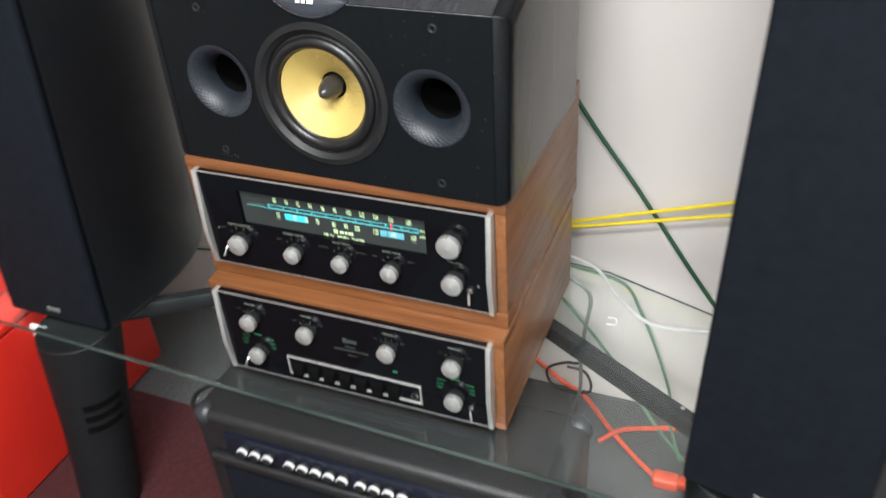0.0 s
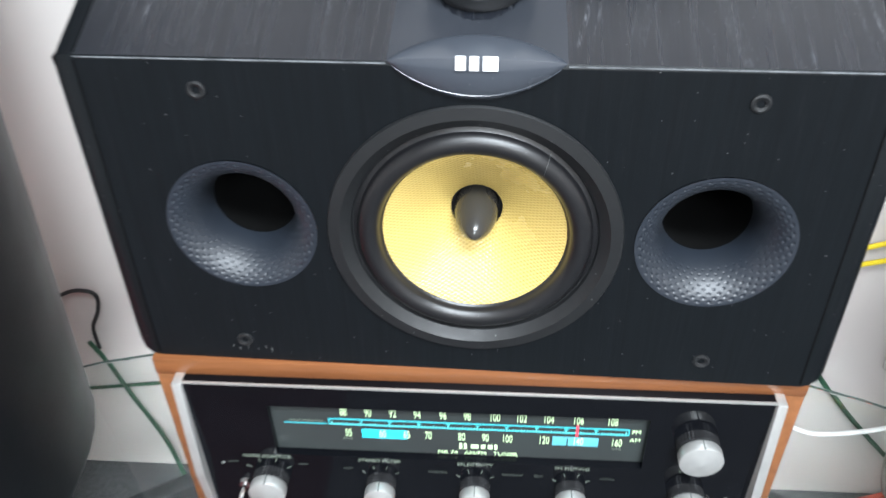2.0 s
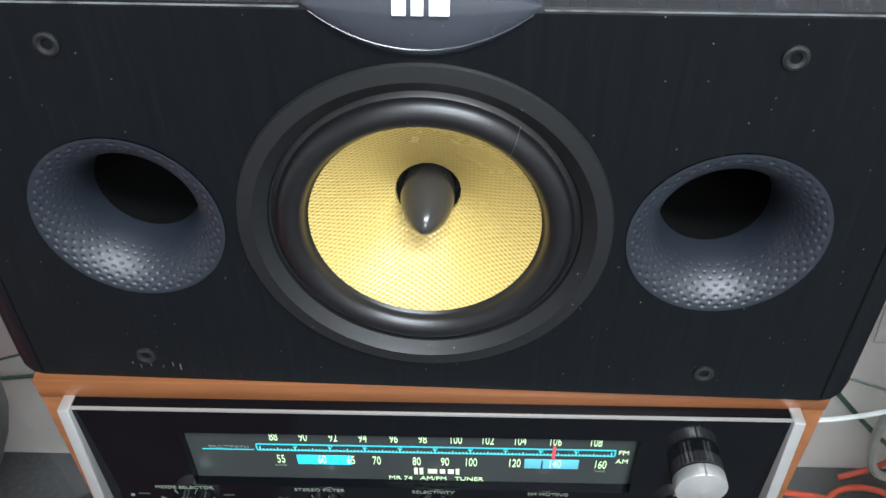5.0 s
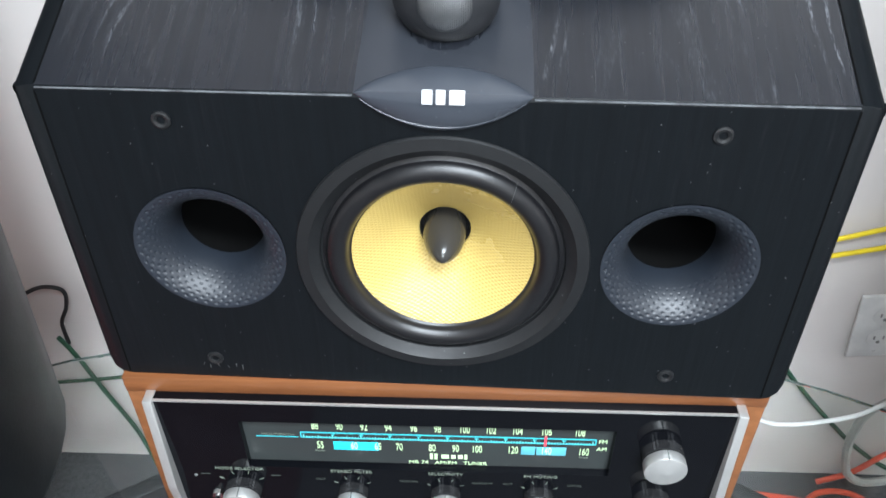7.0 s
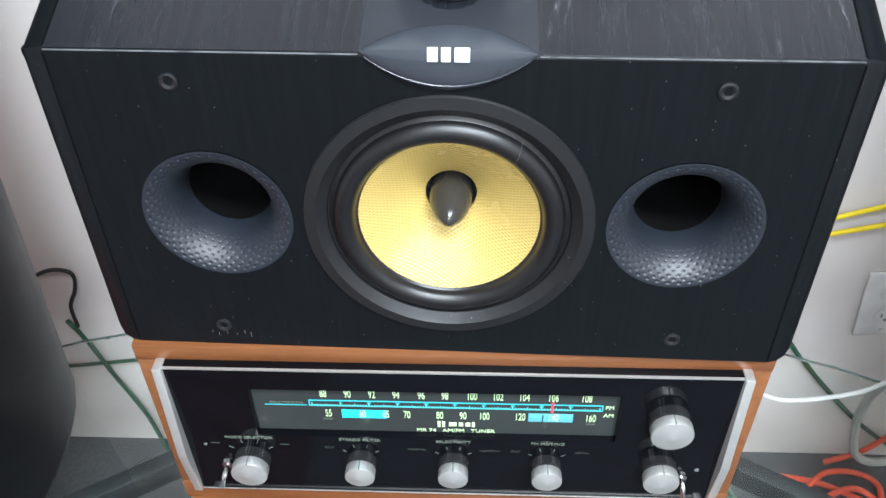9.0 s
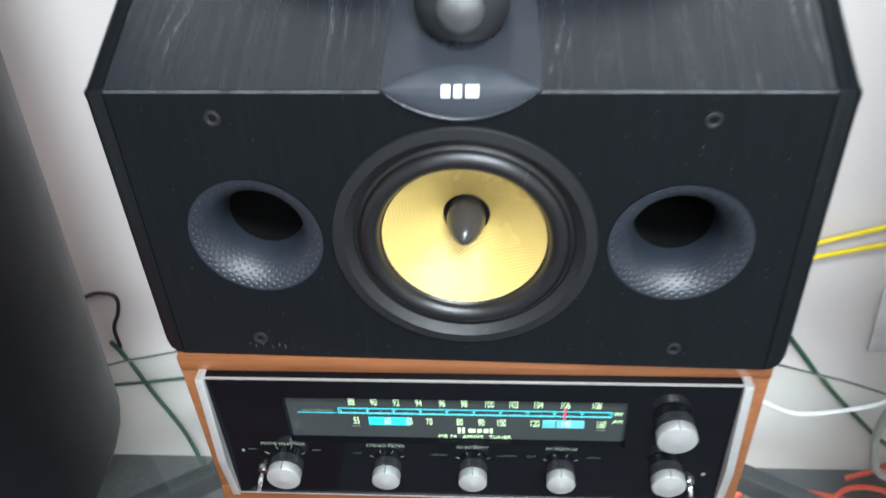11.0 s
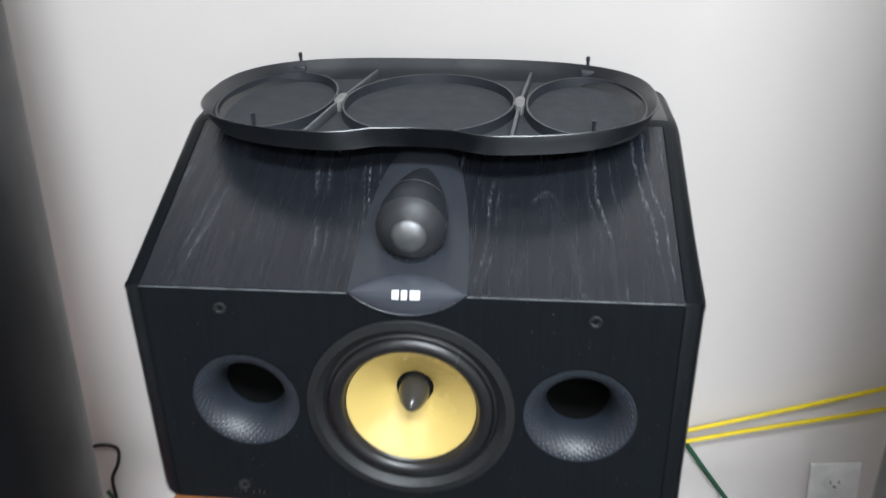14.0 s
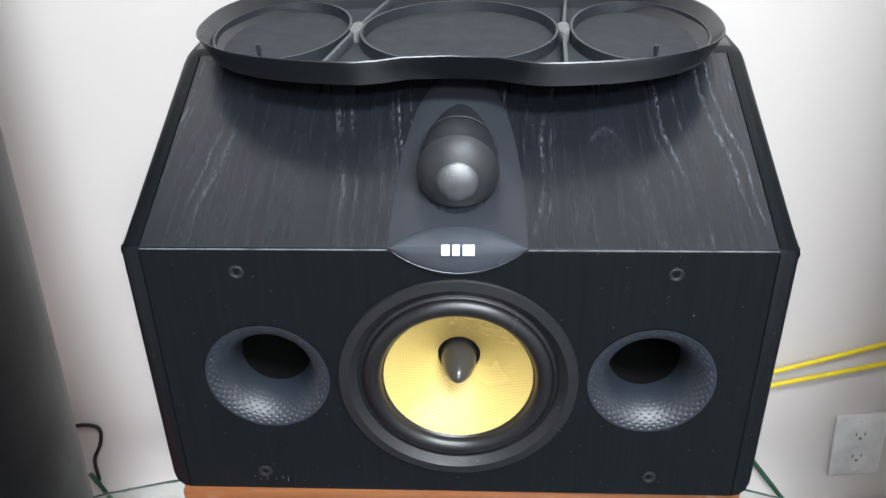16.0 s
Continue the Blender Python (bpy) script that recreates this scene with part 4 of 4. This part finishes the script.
for cx, a, b in ((0.001, 0.0805, 0.0890), (-0.1425, 0.0550, 0.0850), (0.1445, 0.0550, 0.0850)):
    part("driver_ring", ring_wall([(ellipse(cx, GY, a, b), GZ + 0.003), (ellipse(cx, GY, a - 0.0006, b - 0.0006), GZ + 0.0118), (ellipse(cx, GY, a - 0.0026, b - 0.0026), GZ + 0.0118), (ellipse(cx, GY, a - 0.0034, b - 0.0034), GZ + 0.003)]), PLASTIC, grille)
for s in (-1, 1):
    bx = 0.001 + s * 0.0838
    for y, dx in ((GY - 0.097, -0.011 if s < 0 else -0.003), (GY + 0.098, 0.016 if s < 0 else 0.007)):
        d = Vector((dx, y - GY, 0))
        bm = box(-d.length / 2, d.length / 2, -0.0015, 0.0015, GZ + 0.003, GZ + 0.0122, 0.0005)
        bm.transform(Matrix.Translation((bx + dx / 2, (GY + y) / 2, 0)) @ Matrix.Rotation(math.atan2(d.y, d.x), 4, "Z"))
        part("rib", bm, RIB, grille, "mid grey rib")
    star = []
    for k in range(48):  # a waisted boss where the rings meet
        t = 2 * math.pi * k / 48
        r = 0.0046 + 0.0052 * abs(math.sin(t)) ** 3
        star.append((bx + r * math.cos(t), GY + 1.5 * r * math.sin(t)))
    part("rib_boss", prism(star, GZ + 0.003, GZ + 0.0130, 0.0008), BOSS, grille, "worn pale boss")
    part("pin_block", box(s * 0.1480 - 0.0065, s * 0.1480 + 0.0065, GY + 0.0890, GY + 0.1060, GZ + 0.004, GZ + 0.0165, 0.001), PLASTIC, grille)
    for x, y, h in ((s * 0.1500, GY - 0.0540, -0.0065), (s * 0.1480, GY + 0.0980, 0.0080)):
        pin = part("pin", lathe([(0.0048, GZ + 0.003), (0.0040, GZ + 0.0080 + h), (0.0018, GZ + 0.0090 + h), (0.0015, GZ + 0.0160 + h), (0.0021, GZ + 0.0170 + h), (0.0019, GZ + 0.0205 + h), (0.0, GZ + 0.0215 + h)], 16, Matrix.Translation((x, y, 0))), PLASTIC, grille, "locating pin")

grille.location = (-0.0100, -0.0045, 0)
grille.rotation_euler = (0, 0, radians(-2.9))  # lies askew about its middle


# ---- tall loudspeakers on either side ----
LEAN_BACK = 0.096  # the cabinets slope back by five and a half degrees


def tall_loudspeaker(cx, y0, name_label):
    sp = thing("tall_loudspeaker", name_label, "loudspeaker", "tall loudspeaker pair", at=(cx, y0, TOP))

    def half(d):
        if d < 0.11:
            return 0.100 + 0.017 * math.sin(math.pi / 2 * d / 0.11)
        return 0.117 * math.sqrt(max(0.0, 1 - ((d - 0.11) / 0.205) ** 2.8))


    ds = [0.0, 0.006, 0.02, 0.045, 0.08, 0.11, 0.15, 0.19, 0.225, 0.255, 0.28, 0.298, 0.309, 0.3145]
    ring = [(half(d), d) for d in ds] + [(0.0, 0.315)] + [(-half(d), d) for d in reversed(ds)]
    bm = bmesh.new()
    hoops = []
    for z, k in ((0.004, 0.955), (0.010, 0.985), (0.018, 1.0), (1.0, 1.0), (1.01, 0.98)):
        hoops.append([bm.verts.new((x * k, 0.15 + (y - 0.15) * k + LEAN_BACK * z, z)) for x, y in ring])
    for a, b in zip(hoops, hoops[1:]):
        for k in range(len(ring)):
            bm.faces.new((a[k], a[(k + 1) % len(ring)], b[(k + 1) % len(ring)], b[k]))
    bm.faces.new(hoops[0])
    bm.faces.new(hoops[-1])
    part("cabinet", bm, VINYL, sp, "black cabinet with a curved back")
    bm = box(-0.097, 0.097, -0.016, -0.0005, 0.014, 0.996, 0.006, 3)
    for v in bm.verts:
        v.co.y += LEAN_BACK * v.co.z
    cloth = part("grille", bm, CLOTH, sp, "black cloth grille")
    for k, w in ((-0.009, 0.007), (0.0, 0.006), (0.009, 0.008)):
        part("brand_mark", box(k - w / 2, k + w / 2, -0.0142, -0.0115, 0.030, 0.038, 0.0003), GREY_C, cloth)
    for x, y in ((-0.07, 0.03), (0.07, 0.03), (0.0, 0.26)):
        part("foot", lathe([(0.0, 0.0), (0.012, 0.0), (0.014, 0.006), (0.0, 0.0065)], 16, Matrix.Translation((x, y, 0))), BLACK, sp)
    return sp


tall_loudspeaker(-0.538, -0.012, "tall black loudspeaker with a cloth grille, beside the red box")
toed = tall_loudspeaker(0.546, -0.042, "tall black loudspeaker with a cloth grille, beside the wall outlet")
toed.rotation_euler = (0, 0, radians(-13))  # turned in a little

# ---- below the stand ----
red = thing("red_box", "glossy red metal box on the dark red rug", "box")
part("body", box(-1.15, -0.668, -0.175, 0.27, FLOOR_Z + 0.005, 0.285, 0.008, 3), RED, red)
part("lid", box(-1.153, -0.665, -0.178, 0.273, 0.287, 0.302, 0.004, 2), RED, red)

combo = thing("instrument_amplifier", "black instrument amplifier with a row of knobs, under the glass", "amplifier", at=(0, 0.030, 0))
part("cabinet", box(-0.238, 0.318, -0.128, 0.035, FLOOR_Z + 0.004, 0.303, 0.012, 4), TOLEX, combo, "black textured covering")
part("control_plate", box(-0.185, 0.275, -0.1345, -0.127, 0.236, 0.277, 0.001), BLUE_PLATE, combo, "dark blue control plate")
part("front_lip", box(-0.215, 0.300, -0.142, -0.127, 0.215, 0.232, 0.005, 3), TOLEX, combo)
part("speaker_cloth", box(-0.205, 0.288, -0.1325, -0.127, FLOOR_Z + 0.025, 0.211, 0.002), CLOTH, combo)
for g, n in ((-0.150, 3), (-0.072, 5), (0.040, 4), (0.140, 4)):
    for k in range(n):
        x = g + 0.021 * k
        m = Matrix.Translation((x, -0.1345, 0.2565)) @ FRONT
        kb = part("knob", lathe([(0.0088, 0.0), (0.0080, 0.010), (0.0070, 0.011), (0.0, 0.011)], 20, m), BLACK, combo)
        # white upper arc paints the glint on the knob's rim
        bm = bmesh.new()
        arc = []
        for i in range(15):
            a = radians(15 + 150 * i / 14)
            arc.append([bm.verts.new((x + r * math.cos(a), y, 0.2565 + r * math.sin(a))) for r, y in ((0.0078, -0.1462), (0.0092, -0.1462), (0.0092, -0.1410), (0.0078, -0.1410))])
        for a, b in zip(arc, arc[1:]):
            for i in range(4):
                bm.faces.new((a[i], a[(i + 1) % 4], b[(i + 1) % 4], b[i]))
        part("knob_rim", bm, BADGE, kb, "white arc painted as the knob rim's glint")
for x in (-0.238, 0.318):
    s = 1 if x < 0 else -1
    for y in (-0.128, 0.035):
        q = 1 if y < 0 else -1
        bm = bmesh.new()
        bmesh.ops.create_uvsphere(bm, u_segments=16, v_segments=10, radius=0.019)
        bm.transform(Matrix.Translation((x + s * 0.0145, y + q * 0.0145, 0.2885)))
        part("corner_cap", bm, PLASTIC, combo, "rounded metal corner")
for x, y in ((-0.2, -0.09), (0.28, -0.09), (-0.2, 0.01), (0.28, 0.01)):
    part("foot", lathe([(0.0, FLOOR_Z), (0.014, FLOOR_Z), (0.014, FLOOR_Z + 0.005), (0.0, FLOOR_Z + 0.0055)], 16, Matrix.Translation((x, y, 0))), BLACK, combo)

# ---- cables ----
cable("yellow_cable", [(0.10, 0.425, 0.347), (0.22, 0.426, 0.385), (0.30, 0.428, 0.410), (0.42, 0.430, 0.447), (0.568, 0.432, 0.495), (0.70, 0.433, 0.540)], 0.0032, YELLOW, "bright yellow cable strung along the pale wall")
cable("yellow_cable", [(0.10, 0.420, 0.346), (0.22, 0.420, 0.377), (0.30, 0.422, 0.397), (0.42, 0.425, 0.428), (0.574, 0.428, 0.465), (0.70, 0.430, 0.500)], 0.0032, YELLOW, "bright yellow cable strung along the pale wall")
cable("green_cable", [(0.13, 0.436, 0.70), (0.225, 0.437, 0.555), (0.30, 0.437, 0.452), (0.40, 0.437, 0.306), (0.457, 0.437, 0.227), (0.505, 0.437, 0.162), (0.56, 0.437, 0.098), (0.61, 0.437, 0.045), (0.672, 0.436, -0.005), (0.74, 0.43, -0.033)], 0.0036, GREEN, "dark green cable slanting down the pale wall")
cable("white_cable", [(0.17, 0.395, 0.334), (0.212, 0.385, 0.3325), (0.257, 0.363, 0.3325), (0.305, 0.300, 0.3325), (0.352, 0.257, 0.3325), (0.39, 0.251, 0.3325), (0.456, 0.263, 0.3325), (0.499, 0.281, 0.3325), (0.56, 0.31, 0.3325)], 0.0028, WHITE_C, "white cable lying curved on the glass")
cable("pale_green_cable", [(0.20, 0.40, 0.30), (0.29, 0.415, 0.27), (0.325, 0.42, 0.21), (0.36, 0.42, 0.126), (0.391, 0.42, 0.03), (0.40, 0.40, -0.025), (0.43, 0.32, -0.034)], 0.003, PALE_GREEN, "pale green cable hanging behind the glass")
cable("pale_green_cable", [(0.10, 0.40, 0.315), (0.20, 0.41, 0.20), (0.291, 0.42, 0.071), (0.33, 0.42, 0.005), (0.385, 0.38, -0.034), (0.45, 0.31, -0.034)], 0.003, PALE_GREEN, "pale green cable hanging behind the glass")
cable("grey_cable", [(0.17, 0.36, 0.32), (0.219, 0.35, 0.309), (0.249, 0.35, 0.279), (0.242, 0.35, 0.202), (0.238, 0.35, 0.12), (0.236, 0.36, 0.05), (0.22, 0.38, -0.033)], 0.0035, GREY_C, "grey cable hanging behind the walnut units")
cable("black_cable", [(0.225, 0.42, 0.086), (0.221, 0.42, 0.058), (0.191, 0.42, 0.050), (0.158, 0.42, 0.026), (0.161, 0.42, -0.005), (0.182, 0.42, -0.020), (0.214, 0.42, -0.021), (0.240, 0.415, -0.010), (0.246, 0.41, 0.017), (0.232, 0.41, 0.047), (0.200, 0.405, 0.056)], 0.0028, BLACK_C, "thin black cable looped near the floor")
OR = FLOOR_Z + 0.0045
cable("orange_cable", [(0.283, 0.320, OR), (0.320, 0.352, OR + 0.009), (0.373, 0.382, OR), (0.433, 0.399, OR), (0.49, 0.398, OR), (0.555, 0.385, OR), (0.62, 0.35, OR)], 0.0045, ORANGE, "orange extension cable on the grey floor")
cable("orange_cable", [(0.44, 0.33, OR), (0.468, 0.352, OR), (0.516, 0.366, OR + 0.003), (0.56, 0.398, OR + 0.009), (0.61, 0.404, OR + 0.004), (0.64, 0.385, OR), (0.63, 0.34, OR)], 0.0045, ORANGE, "orange extension cable coiled on the grey floor")
cable("orange_cable", [(0.43, 0.27, OR), (0.49, 0.318, OR + 0.009), (0.541, 0.352, OR + 0.003), (0.59, 0.372, OR + 0.009), (0.625, 0.362, OR), (0.66, 0.30, OR)], 0.0045, ORANGE, "orange extension cable coiled on the grey floor")
cable("orange_cable", [(0.57, 0.425, OR), (0.62, 0.43, -0.011), (0.656, 0.432, 0.031), (0.70, 0.433, 0.08)], 0.0045, ORANGE, "orange extension cable climbing the pale wall")
cable("orange_cable", [(0.10, 0.437, 0.05), (0.14, 0.435, 0.02), (0.185, 0.43, -0.01), (0.231, 0.425, OR), (0.300, 0.353, OR), (0.350, 0.306, OR), (0.395, 0.266, OR + 0.006)], 0.0045, ORANGE, "orange extension cable ending in a plug")
cable("pale_grey_cable", [(0.68, 0.41, 0.215), (0.62, 0.41, 0.195), (0.585, 0.41, 0.160), (0.578, 0.41, 0.105), (0.585, 0.41, 0.055), (0.602, 0.41, 0.010), (0.635, 0.41, -0.008), (0.69, 0.41, 0.008)], 0.0065, PALE_GREY, "thick pale grey cable looped behind the loudspeaker")
plug = thing("cable_plug", "orange moulded plug at the end of the cable", "plug", at=(0, 0, FLOOR_Z))
part("body", box(0.392, 0.436, 0.248, 0.276, 0.0, 0.024, 0.006, 3), ORANGE, plug)
part("neck", box(0.434, 0.468, 0.254, 0.270, 0.003, 0.019, 0.004, 2), ORANGE, plug)
cable("black_cable", [(-0.60, 0.40, 0.335), (-0.568, 0.425, 0.346), (-0.547, 0.43, 0.352), (-0.526, 0.43, 0.350), (-0.520, 0.43, 0.339), (-0.528, 0.432, 0.312), (-0.544, 0.434, 0.280), (-0.546, 0.434, 0.240)], 0.0028, BLACK_C, "black cable hooked out behind the loudspeaker")
cable("green_cable", [(-0.555, 0.43, 0.256), (-0.541, 0.43, 0.220), (-0.520, 0.43, 0.140), (-0.493, 0.43, 0.045), (-0.475, 0.42, -0.033)], 0.0034, GREEN, "dark green cable slanting down the pale wall")
cable("green_cable", [(-0.66, 0.438, 0.137), (-0.565, 0.438, 0.150), (-0.482, 0.438, 0.163), (-0.405, 0.438, 0.175), (-0.20, 0.438, 0.207)], 0.0028, GREEN, "dark green cable stretched level along the pale wall")
loop = [(-0.30, 0.20, FLOOR_Z + 0.004), (-0.40, 0.235, FLOOR_Z + 0.004), (-0.489, 0.236, FLOOR_Z + 0.006), (-0.525, 0.198, FLOOR_Z + 0.006), (-0.512, 0.16, FLOOR_Z + 0.006), (-0.465, 0.151, FLOOR_Z + 0.010), (-0.40, 0.19, FLOOR_Z + 0.008), (-0.30, 0.23, FLOOR_Z + 0.004)]
cable("black_cable", loop, 0.004, BLACK_C, "black cable coiled on the floor")
